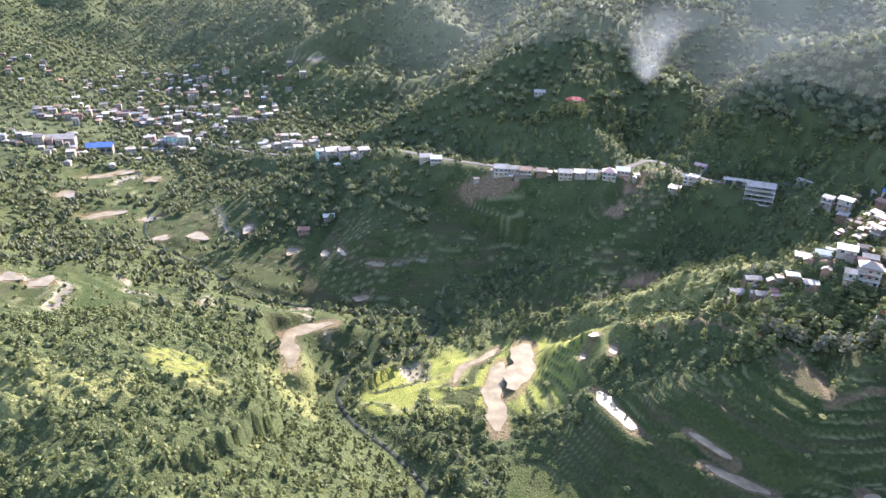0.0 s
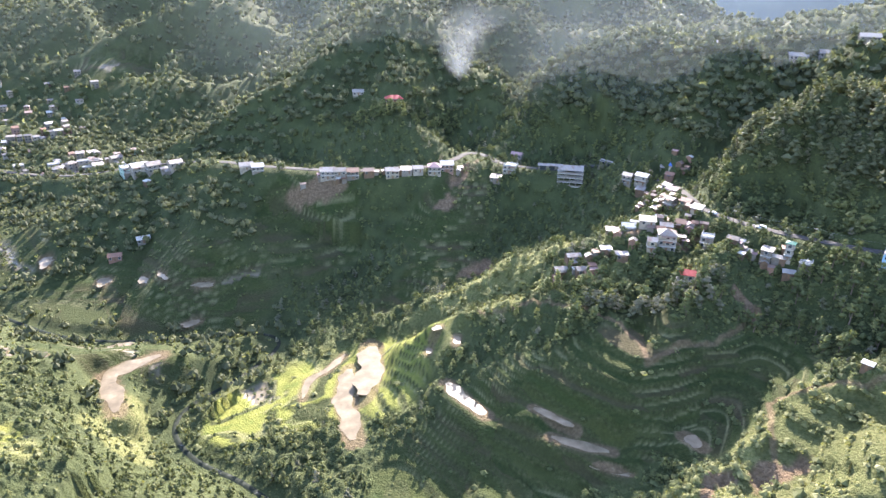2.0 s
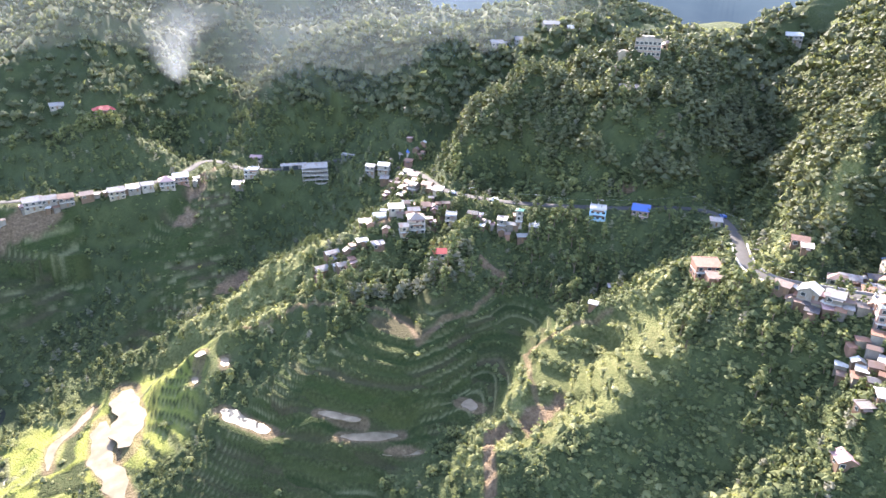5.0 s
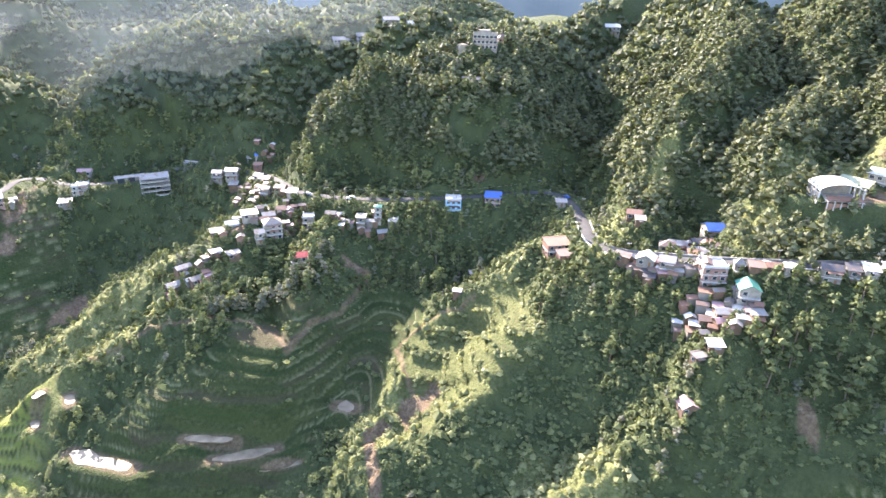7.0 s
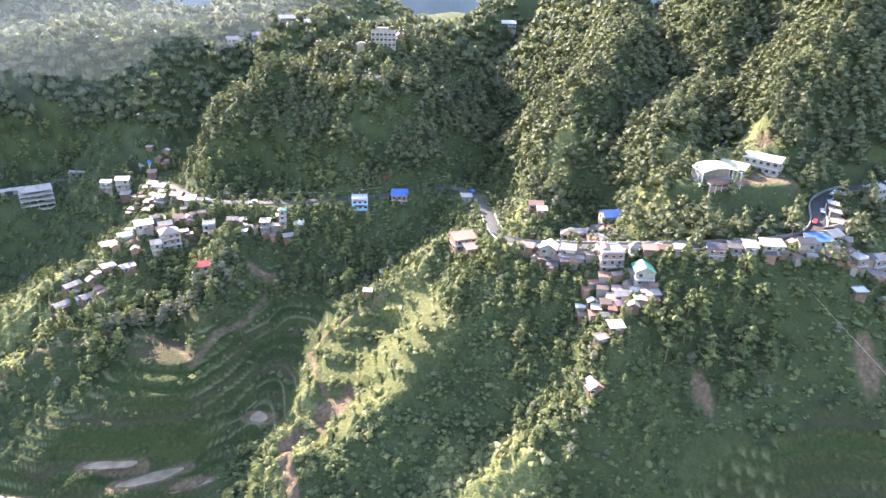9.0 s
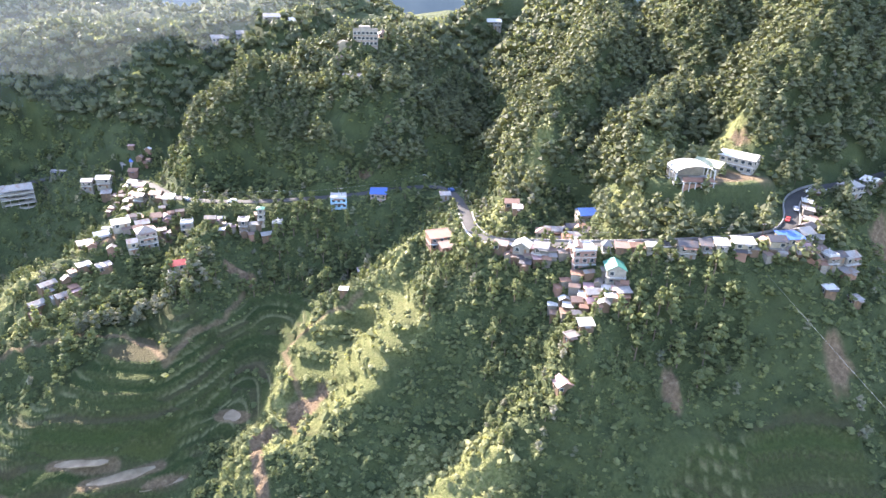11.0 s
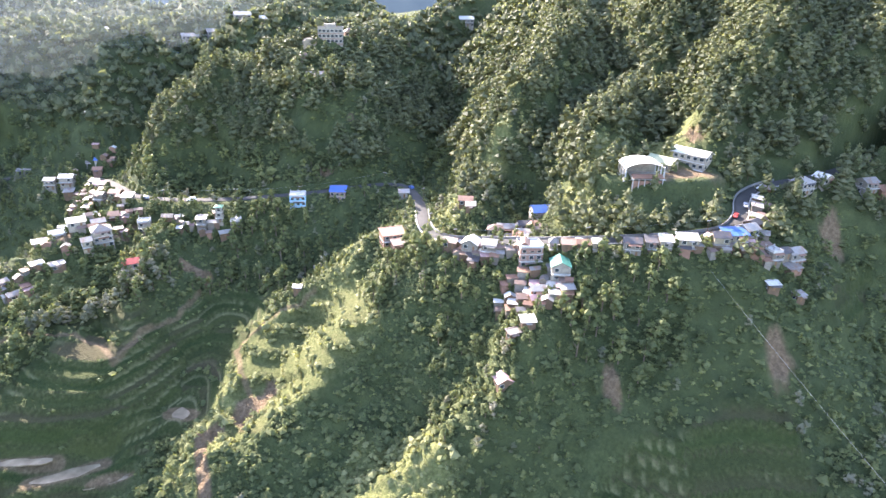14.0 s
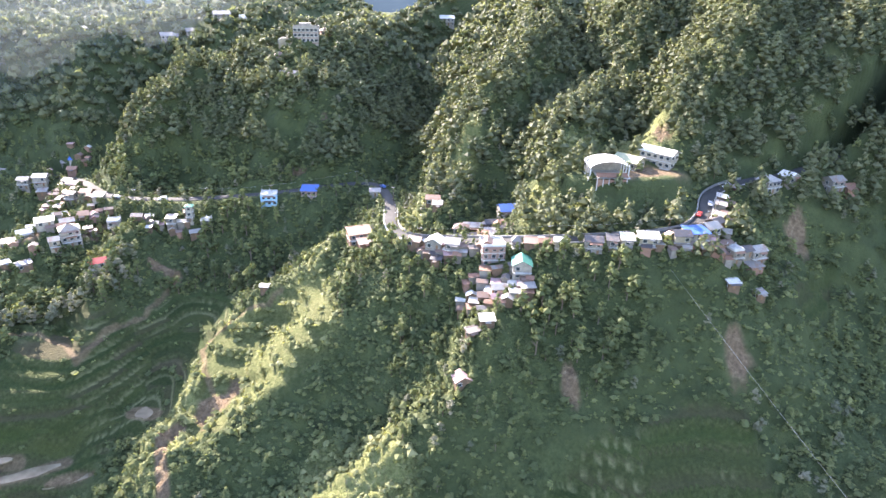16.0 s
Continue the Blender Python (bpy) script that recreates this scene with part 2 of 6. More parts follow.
# crests: line, slope of the flanks, half width of the rounded top
CRESTS = [
    # village spur above the bench, and its wooded shoulder
    ([(200, 285, 92), (160, 272, 87), (137, 270, 82), (118, 290, 72), (100, 300, 60), (78, 305, 42), (44, 330, 18)], 0.62, 5),
    ([(185, 243, 86), (160, 226, 76), (141, 213, 70), (124, 206, 62), (118, 224, 60), (105, 248, 59), (85, 266, 53), (62, 275, 42), (42, 275, 30)], 1.0, 4),
    ([(160, 238, 71), (142, 235, 66), (126, 231, 61), (114, 236, 58)], 0.6, 6),
    # spur with the small hut and hedged terraces
    ([(262, 118, 104), (240, 132, 97), (226, 142, 92), (197, 165, 69), (162, 161, 55), (130, 152, 39), (100, 140, 24)], 0.62, 9),
    ([(222, 118, 93), (205, 122, 83), (187, 123, 74), (163, 121, 62), (146, 128, 52), (132, 136, 42)], 0.9, 6),
    # shelf of the road village
    ([(312, 4, 113), (290, 3, 111), (271, 5, 109), (254, 24, 107), (240, 52, 103), (231, 74, 100), (225, 92, 97.5), (222, 108, 95)], 1.0, 5),
    # spur with the pink hut
    ([(262, 62, 104), (237, 58, 102), (222, 56, 95), (199, 60, 84), (184, 62, 72), (170, 68, 60), (150, 82, 43), (120, 104, 25)], 0.8, 6),
    # spur of the hall, and its upper slope
    ([(470, 90, 215), (420, 82, 182), (378, 80, 148), (340, 78, 140), (312, 82, 130), (290, 74, 122), (268, 77, 110), (254, 73, 102)], 0.98, 6),
    ([(470, 40, 215), (420, 32, 192), (392, 30, 174), (345, 34, 143), (300, 36, 125), (285, 45, 122)], 0.85, 10),
    ([(470, -40, 205), (410, -12, 172), (378, -2, 152), (348, 2, 132), (322, 10, 116)], 0.85, 7),
    # middle spur
    ([(520, 200, 215), (445, 170, 190), (400, 140, 172), (372, 130, 160), (326, 134, 141), (300, 128, 126), (275, 122, 110), (252, 114, 104)], 1.05, 5),
    # hill with the hotel
    ([(560, 270, 195), (455, 268, 166), (400, 268, 158), (330, 266, 153), (300, 285, 148), (262, 312, 134), (236, 314, 114), (214, 305, 96)], 0.9, 7),
    ([(330, 266, 153), (295, 226, 128), (272, 205, 106)], 0.85, 10),
    ([(330, 266, 153), (285, 248, 138), (263, 234, 118), (246, 226, 100)], 0.85, 10),
    # ridge behind it, down to the road
    ([(460, 330, 165), (368, 385, 158), (330, 438, 150), (262, 482, 152), (228, 490, 149), (190, 490, 131), (160, 474, 104), (134, 452, 82)], 0.66, 8),
    ([(330, 438, 150), (271, 421, 152), (240, 388, 118), (226, 372, 104)], 0.7, 8),
    # hill with the smoke, and the knoll beside it
    ([(120, 760, 185), (80, 650, 166), (33, 615, 146), (-7, 585, 124), (-47, 580, 103), (-95, 565, 76), (-140, 550, 52)], 0.62, 10),
    ([(80, 650, 166), (66, 560, 128), (58, 510, 104), (78, 470, 84)], 0.66, 8),
    ([(100, 640, 150), (130, 565, 124), (140, 535, 118), (154, 500, 94)], 0.75, 6),
    # low spurs with terraces below the road
    ([(108, 430, 76), (82, 404, 58), (66, 384, 46), (45, 365, 34), (28, 352, 22)], 0.5, 6),
    ([(0, 440, 68), (-6, 420, 54), (-20, 408, 40), (-10, 388, 26), (-8, 372, 16)], 0.42, 12),
    ([(-60, 470, 70), (-110, 490, 58), (-165, 480, 42)], 0.5, 12),
    # wooded hill on the near side of the river
    ([(-330, 130, 120), (-230, 160, 84), (-168, 185, 62), (-140, 195, 54), (-122, 200, 46), (-108, 216, 28), (-102, 232, 10)], 0.48, 16),
    ([(-168, 185, 62), (-110, 130, 50), (-70, 130, 34)], 0.38, 24),
    # terraced hill in the basin
    ([(-330, 215, 80), (-238, 270, 46), (-200, 275, 34), (-172, 290, 18)], 0.35, 20),
    # mountains round the basin
    ([(300, 950, 235), (-60, 1040, 175), (-260, 1180, 190), (-420, 1320, 160), (-700, 1500, 130)], 0.42, 30),
    ([(-60, 1040, 175), (-120, 880, 110), (-150, 800, 76)], 0.45, 25),
    ([(-260, 1180, 190), (-330, 1000, 104), (-380, 900, 66)], 0.42, 25),
    ([(300, 950, 235), (220, 720, 166), (190, 640, 120)], 0.6, 15),
    ([(640, 600, 185), (420, 560, 158), (300, 620, 150), (215, 700, 140)], 0.5, 20),
    ([(-2300, 2500, 420), (-1500, 2350, 400), (-1000, 2500, 330), (-500, 2600, 370), (100, 2700, 330)], 0.22, 60),
    ([(-1500, 2350, 400), (-1200, 2000, 230), (-1000, 1800, 130)], 0.25, 50),
    ([(-1000, 2500, 330), (-800, 2100, 210), (-640, 1850, 130)], 0.25, 50),
    ([(-500, 2600, 370), (-380, 2150, 230), (-330, 1900, 160)], 0.25, 50),
    ([(-700, 1500, 130), (-1000, 1700, 100), (-1500, 2100, 110)], 0.3, 40),
    ([(-900, 900, 110), (-760, 960, 70), (-640, 980, 48)], 0.3, 30),
    ([(-800, 300, 150), (-600, 330, 90), (-480, 420, 40)], 0.3, 30),
]
# beds of the river and the gullies
RIVER = [(70, 60, -3), (20, 140, 0), (-18, 193, 3), (-38, 217, 3.5), (-62, 233, 4), (-76, 255, 4), (-72, 274, 4), (-53, 288, 4.5), (-26, 322, 5), (-40, 338, 5),
         (-80, 336, 5.5), (-122, 336, 6), (-156, 347, 6.5), (-189, 371, 7), (-224, 394, 8), (-268, 418, 9), (-290, 477, 11), (-300, 552, 13), (-420, 700, 20), (-620, 900, 34)]
BEDS = [
    (RIVER, 0.085),
    ([(10, 175, 5), (60, 188, 17), (95, 176, 25), (120, 168, 29), (138, 172, 36), (165, 184, 45), (210, 192, 66), (258, 190, 86)], 0.20),
    ([(85, 118, 8), (120, 112, 18), (145, 101, 28), (178, 84, 45), (198, 80, 59), (216, 85, 82)], 0.16),
    ([(60, 60, 0), (110, 30, 26), (160, 5, 44), (201, -13, 53), (246, -36, 69), (299, -38, 87), (350, -50, 110)], 0.16),
    ([(-26, 322, 6), (40, 338, 20), (85, 350, 36), (130, 372, 55), (175, 385, 74)], 0.2),
    ([(-80, 336, 6), (-50, 380, 16), (-60, 430, 40)], 0.2),
    ([(330, 340, 118), (240, 350, 96), (200, 345, 86)], 0.3),
    ([(560, 225, 140), (420, 208, 122), (340, 195, 112), (290, 180, 96)], 0.32),
    ([(560, 112, 165), (420, 106, 130), (330, 98, 113), (270, 94, 101)], 0.32),
]
ROADS = [
    [(520, -70, 128), (400, -40, 123), (345, -14, 120), (326, 4, 117.5), (316, 10, 116), (304, 12, 114.5), (288, 8, 112.5), (271, 10, 111), (258, 26, 109), (245, 52, 105.5), (236, 74, 102.5), (230, 92, 100.5),
     (226, 108, 98), (228, 120, 97), (236, 130, 97.5), (250, 140, 96.5), (268, 156, 96), (278, 172, 96.5), (272, 186, 95.5), (250, 204, 93.5), (232, 226, 91), (214, 246, 90), (198, 268, 90), (192, 284, 90.5),
     (197, 306, 90), (204, 330, 87), (208, 360, 82), (202, 392, 79), (186, 410, 78), (160, 402, 77), (136, 416, 76), (122, 432, 75.5), (118, 452, 76), (106, 458, 76), (96, 446, 75), (82, 434, 74), (50, 432, 71.5), (4, 438, 71), (-48, 452, 72),
     (-82, 478, 70), (-140, 510, 58), (-200, 548, 40), (-250, 590, 30), (-300, 625, 26)],
]
FLATS = [(290, 44, 30, 13, -52, 123.5)]     # levelled yards: x, y, half length, half width, turn, height


def oval(x, y, cx, cy, rx, ry, turn=0.0):
    """Distance from an oval's middle, 1 at its rim."""
    c, s = math.cos(radians(turn)), math.sin(radians(turn))
    u, v = (x - cx) * c + (y - cy) * s, -(x - cx) * s + (y - cy) * c
    return np.hypot(u / rx, v / ry)


def zone(x, y, cx, cy, rx, ry, turn=0.0):
    """1 inside an oval, 0 outside, soft at its rim."""
    return 1 - step(0.8, 1.1, oval(x, y, cx, cy, rx, ry, turn))


# stepped fields: oval, turn, height of a step
FIELDS = [
    (106, 199, 50, 31, 12, 3.3), (152, 190, 40, 24, 20, 2.8), (14, 274, 60, 36, 20, 3.0), (-38, 262, 26, 27, 0, 2.4), (60, 205, 45, 30, 0, 2.4),
    (208, -18, 30, 15, -30, 4.6), (160, 6, 18, 12, 0, 4.6), (302, -36, 22, 8, -20, 4.4),
    (170, 145, 33, 27, 0, 4.6), (192, 2, 30, 12, -56, 4.4),
    (-12, 405, 36, 40, 0, 4.6), (80, 392, 42, 26, 40, 3.4), (60, 350, 40, 16, 20, 3.0),
    (-108, 378, 84, 34, -10, 2.2), (-228, 432, 40, 40, 20, 2.0), (-340, 520, 46, 30, 10, 2.0), (-300, 445, 40, 30, 0, 2.0), (-215, 285, 58, 38, 20, 3.2), (-120, 306, 44, 24, 0, 2.0), (-124, 208, 15, 12, 0, 1.6),
    (-240, 850, 60, 40, 0, 3.5),
]


def land(x, y):
    """Height of the bare land before fields and roads are cut."""
    wob = rough(x, y, 60, 1.0) * 5
    xs, ys = x + wob + rough(x, y, 24, 2.0, 2) * 2.5, y + rough(x, y, 60, 3.0) * 5
    base = None
    for line, slope in BEDS:
        d, h = along(line, xs, ys)
        v = h + slope * np.minimum(d, 230) + 0.0009 * np.minimum(d, 230) ** 2 * (slope < 0.09)
        base = v if base is None else np.minimum(base, v) - 2.0 * np.exp(-np.abs(base - v) / 4)
    total = np.exp(base / 5 - 20)
    for line, slope, round_ in CRESTS:
        d, h = along(line, xs, ys)
        v = h - slope * (np.hypot(d, round_) - round_)
        total += np.exp(np.maximum(v, -200) / 5 - 20)
    z = (np.log(total) + 20) * 5
    # gullies down the far mountainsides
    wide = rough(x, y, 150, 31.0, 4)
    z = z + step(560, 800, y) * step(20, 70, z) * (1 - 2.2 * np.abs(wide)) * np.minimum(26, z * 0.22)
    return z


def field_mask(x, y):
    m, s = np.zeros_like(x), np.full_like(x, 2.2)
    x, y = x + rough(x, y, 26, 12.0, 3) * 9, y + rough(x, y, 26, 13.0, 3) * 9
    for cx, cy, rx, ry, turn, tall in FIELDS:
        k = zone(x, y, cx, cy, rx, ry, turn)
        s = np.where(k > m, tall, s)
        m = np.maximum(m, k)
    return m, s


# flooded paddies: x, y, half sizes, turn
STRIPS = [([(20, 300), (18, 275), (12, 257)], 6.2, 15.5), ([(8, 284), (3, 259), (5, 247), (7, 228)], 4.6, 10.5), ([(6, 300), (-4, 286), (-14, 279), (-16, 264)], 1.7, 9.0),
          ([(-87, 299), (-101, 291), (-109, 283), (-101, 267), (-96, 254)], 4.2, 9.5), ([(53, 273), (49, 270)], 1.8, 36.0), ([(47, 266), (45, 261)], 1.6, 33.0), ([(60, 264), (58, 257)], 1.8, 37.2),
          ([(50, 238), (55, 226), (62, 213)], 3.0, 26.5), ([(80, 205), (86, 198), (93, 191)], 1.9, 30.8), ([(83, 191), (93, 184), (103, 179)], 2.1, 29.4), ([(131, 176), (134, 170)], 3.0, 38.9)]
BENCH_PONDS = [(101, 172, 7, 1.6, -30)]
BASIN_PONDS = [(-183, 422, 4.4, 9.4, 14), (-141, 396, 5.0, 5.8, 27), (-113, 380, 3.1, 5.8, 8), (-101, 377, 2.2, 6.5, 22), (-76, 369, 5.9, 4.3, 3), (-81, 347, 5.8, 3.6, 20), (-115, 326, 8.0, 4.3, 10), (-156, 292, 4.7, 5.0, 35), (-138, 287, 5.2, 3.6, 17), (-252, 272, 5.8, 6.5, 50), (-236, 274, 7.0, 5.8, 32)]
TOWN_PONDS = [(-318, 533, 7.0, 7.9, 22), (-349, 536, 12.0, 6.5, 40), (-364, 519, 13.6, 5.8, 26), (-222, 419, 6.4, 8.6, 35), (-250, 417, 5.6, 5.8, 22), (-315, 447, 14.4, 7.2, 42), (-356, 466, 8.8, 9.4, 28), (-277, 453, 8.8, 5.0, 38)]


def shaped(x, y):
    """Height of the ground with fields, yards, roads and river cut, before the paddies are levelled."""
    x, y = np.asarray(x, float), np.asarray(y, float)
    z = land(x, y)
    m, s = field_mask(x, y)
    away = step(14, 45, along(ROADS[0], x, y)[0]) * step(60, 110, z) * step(120, 180, x)
    z = z + (1 - m) * away * (9.5 - 15 * np.abs(rough(x, y, 52, 33.0, 2)))
    z = z + (1 - m) * (rough(x, y, 18, 5.0, 3) * 1.6 + rough(x, y, 45, 6.0, 2) * 2.0 + (np.abs(rough(x, y, 6.5, 14.0, 3)) - 0.35) * 3.4)
    zz = z + m * (rough(x, y, 34, 7.0, 2) * 2.6)
    q = zz / s
    f = q - np.floor(q)
    stepped = (np.floor(q) + 0.16 * f + 0.84 * step(0.60, 1.0, f)) * s
    z = z * (1 - 0.8 * m) + stepped * 0.8 * m
    for cx, cy, rx, ry, turn, h in FLATS:
        k = zone(x, y, cx, cy, rx, ry, turn)
        z = z * (1 - k) + h * k
    for line in ROADS:
        d, h = along(line, x, y)
        k = 1 - step(3.4, 8.0 + np.clip(1.3 * (h - z), 0, 22), d)
        z = z * (1 - k) + h * k
    d, h = along(RIVER, x, y)
    k = 1 - step(2.5, 7 + np.clip(1.8 * (z - h), 0, 45), d)
    z = z * (1 - k) + (h - 0.8) * k
    return z


LINES = []
for line, wide, _ in STRIPS:
    lie = float(np.median(shaped(np.array([float(a) for a, b in line]), np.array([float(b) for a, b in line]))))
    LINES.append(([(a, b, lie) for a, b in line], wide, lie))
PONDS = [(x, y, a, b, turn, float(shaped(np.array([float(x)]), np.array([float(y)]))[0])) for x, y, a, b, turn in BENCH_PONDS + BASIN_PONDS + TOWN_PONDS]


def height(x, y):
    """Height of the ground as it stands."""
    x, y = np.asarray(x, float), np.asarray(y, float)
    z = shaped(x, y)
    for cx, cy, rx, ry, turn, h in PONDS:
        k = 1 - step(1.0, 1.35, oval(x, y, cx, cy, rx, ry, turn))
        z = z * (1 - k) + h * k
    for line, wide, h in LINES:
        k = 1 - step(wide + 0.5, wide + 8.0, along(line, x, y)[0])
        z = z * (1 - k) + h * k
    return z


def spaced(points):
    """Coordinates along one axis: runs of (end, spacing)."""
    vals, at = [points[0][0]], points[0][0]
    for end, gap in points[1:]:
        n = max(1, round((end - at) / gap))
        vals += [at + (end - at) * (i + 1) / n for i in range(n)]
        at = end
    return np.array(vals)


GX = spaced([(-4200, 0), (-2600, 200), (-900, 45), (-440, 13), (-230, 3.6), (-20, 2.2), (60, 1.3), (185, 0.66), (300, 1.4), (460, 3.5), (700, 14), (1600, 60), (4200, 260)])
GY = spaced([(-900, 0), (-120, 60), (-60, 6), (152, 1.4), (250, 0.68), (300, 1.3), (460, 2.2), (600, 4), (1000, 10), (1600, 30), (2800, 60), (4600, 200)])


def sheet(name, gx, gy, zz, mat):
    nx, ny = len(gx), len(gy)
    xx, yy = np.meshgrid(gx, gy)
    co = np.stack([xx, yy, zz], -1).reshape(-1, 3)
    i = (np.arange(ny - 1)[:, None] * nx + np.arange(nx - 1)[None, :]).ravel()
    quads = np.stack([i, i + 1, i + nx + 1, i + nx], -1)
    me = bpy.data.meshes.new(name)
    me.vertices.add(len(co))
    me.vertices.foreach_set("co", co.ravel())
    me.loops.add(quads.size)
    me.loops.foreach_set("vertex_index", quads.ravel().astype(np.int32))
    me.polygons.add(len(quads))
    me.polygons.foreach_set("loop_start", np.arange(0, quads.size, 4, dtype=np.int32))
    me.update(calc_edges=True)
    me.materials.append(mat)
    me.shade_smooth()
    return new(name, me)


XX, YY = np.meshgrid(GX, GY)
ZZ = height(XX, YY)
ground = tagged(sheet("ground", GX, GY, ZZ, GROUND), "green mountain slopes with stepped rice fields and paths", "ground", kind="structure")


# ---- what grows where ----
def scatter_hash(a, b, c=0.0):
    h = np.sin(a * 12.9898 + b * 78.233 + c * 37.719) * 43758.5453
    return h - np.floor(h)


BARE = [(294, 38, 20, 8, -52), (325, 42, 6, 4, 40), (206, 26, 8, 4, 20), (322, -24, 10, 5, 30), (246, -20, 7, 4, 0), (150, 148, 10, 5, -20), (288, 216, 4, 3, 0), (180, 222, 9, 3, -30), (92, 350, 14, 6, 20),
        (262, 214, 5, 3, 0), (96, 424, 16, 6, 45), (80, 402, 10, 4, 40), (172, 262, 9, 4, 20), (150, 270, 8, 4, 10), (-6, 424, 20, 9, 0)]
# pale grass; sunlit crests and the hazy far hills are painted paler too
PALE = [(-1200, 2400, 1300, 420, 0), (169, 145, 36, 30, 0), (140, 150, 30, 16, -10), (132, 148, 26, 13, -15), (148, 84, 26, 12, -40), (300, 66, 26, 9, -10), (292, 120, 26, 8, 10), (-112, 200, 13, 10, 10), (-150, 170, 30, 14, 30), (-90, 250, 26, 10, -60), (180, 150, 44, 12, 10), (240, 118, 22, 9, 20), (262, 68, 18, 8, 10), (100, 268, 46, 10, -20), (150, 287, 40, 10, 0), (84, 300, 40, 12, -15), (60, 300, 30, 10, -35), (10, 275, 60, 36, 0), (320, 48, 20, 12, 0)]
PATHS = [
    [(70, 268, 50), (100, 248, 53), (112, 238, 55), (123, 225, 57), (126, 212, 58), (124, 199, 58), (140, 205, 55), (160, 206, 52), (176, 214, 56)],
    [(196, 160, 68), (176, 172, 56), (163, 176, 48), (158, 166, 50), (150, 150, 49), (138, 143, 45)],
    [(135, 150, 38), (127, 152, 36), (116, 138, 32), (106, 124, 28)],
]


def cover(x, y):
    """Masks for arrays of places: field, flat tread, plot, wet, bare soil, ripe crop."""
    z = land(x, y)
    m, s = field_mask(x, y)
    zz = z + (1 - m) * (rough(x, y, 18, 5.0, 3) * 1.6 + rough(x, y, 45, 6.0, 2) * 2.0) + m * (rough(x, y, 34, 7.0, 2) * 2.6)
    q = zz / s
    level = np.floor(q)
    f = q - level
    flat = 1 - step(0.68, 0.78, f)
    rim = step(0.54, 0.60, f) * (1 - step(0.68, 0.76, f)) * step(-0.25, 0.35, rough(x, y, 22, 15.0, 2))
    cell = np.floor((x + 0.6 * y) / 24 + scatter_hash(level, 3.0) * 7)
    plot = scatter_hash(level, cell, 1.0)
    wet = (scatter_hash(level, cell, 2.0) > WET_FROM(x, y)).astype(float)
    bare = np.zeros_like(x)
    for cx, cy, rx, ry, turn in BARE:
        bare = np.maximum(bare, zone(x + rough(x, y, 9, 9.0, 2) * 4, y + rough(x, y, 9, 10.0, 2) * 4, cx, cy, rx, ry, turn))
    for line, wide, worn in zip(PATHS, (0.5, 0.5, 1.7), (0.7, 0.7, 1.0)):
        d, _ = along(line, x + rough(x, y, 14, 11.0, 2) * 2, y)
        bare = np.maximum(bare, worn * (1 - step(wide, wide + 1.1, d)))
    ripe = np.maximum(zone(x, y, -10, 268, 74, 44, 12), 0.8 * zone(x, y, -125, 208, 14, 12))
    pale = np.zeros_like(x)
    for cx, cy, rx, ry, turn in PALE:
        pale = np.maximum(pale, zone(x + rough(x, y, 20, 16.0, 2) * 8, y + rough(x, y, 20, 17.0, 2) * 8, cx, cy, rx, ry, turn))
    for cx, cy, rx, ry, turn, h in PONDS:
        wet = np.where(oval(x, y, cx, cy, rx, ry, turn) < 1.3, 0.0, wet)
        bare = np.maximum(bare, 0.8 * (1 - step(1.05, 1.25, oval(x, y, cx, cy, rx, ry, turn))))
    for line, wide, h in LINES:
        d, _ = along(line, x, y)
        wet = np.where(d < wide + 2, 0.0, wet)
        bare = np.maximum(bare, 0.7 * (1 - step(wide + 0.2, wide + 1.6, d)))
    return m, flat, plot, wet, bare, ripe, rim, pale


def WET_FROM(x, y):
    bench = zone(x, y, 25, 255, 50, 50, 0)
    basin = zone(x, y, -240, 450, 240, 190, 0)
    return 0.97 - 0.08 * bench - 0.04 * basin + 0.2 * (x > 62)


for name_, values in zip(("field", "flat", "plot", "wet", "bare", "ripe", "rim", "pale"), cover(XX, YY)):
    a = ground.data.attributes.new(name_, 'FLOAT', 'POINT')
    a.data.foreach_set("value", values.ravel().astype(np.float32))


# ---- roads and river ----
def tidy(line, gap):
    """Points at even steps along a smoothed polyline."""
    p = np.array(line, float)
    for _ in range(3):
        q = np.empty((len(p) * 2 - 2, 3))
        q[0::2], q[1::2] = p[:-1] * 0.75 + p[1:] * 0.25, p[:-1] * 0.25 + p[1:] * 0.75
        p = np.concatenate([p[:1], q, p[-1:]])
    d = np.concatenate([[0], np.cumsum(np.hypot(*np.diff(p[:, :2], axis=0).T))])
    s = np.arange(0, d[-1], gap)
    return np.stack([np.interp(s, d, p[:, i]) for i in range(3)], -1)


def ribbon(name, line, profile, material, smooth=True):
    """A strip swept along a line: profile of (offset to the right, rise)."""
    t = np.gradient(line[:, :2], axis=0)
    t /= np.linalg.norm(t, axis=1)[:, None]
    side = np.stack([t[:, 1], -t[:, 0]], -1)
    k = len(profile)
    co = np.concatenate([np.stack([line[:, 0] + side[:, 0] * o, line[:, 1] + side[:, 1] * o, line[:, 2] + u], -1)[:, None] for o, u in profile], 1).reshape(-1, 3)
    n = len(line)
    faces = [(i * k + j, i * k + j + 1, (i + 1) * k + j + 1, (i + 1) * k + j) for i in range(n - 1) for j in range(k - 1)]
    me = bpy.data.meshes.new(name)
    me.from_pydata(co.tolist(), [], faces)
    me.materials.append(material)
    if smooth:
        me.shade_smooth()
    return new(name, me)


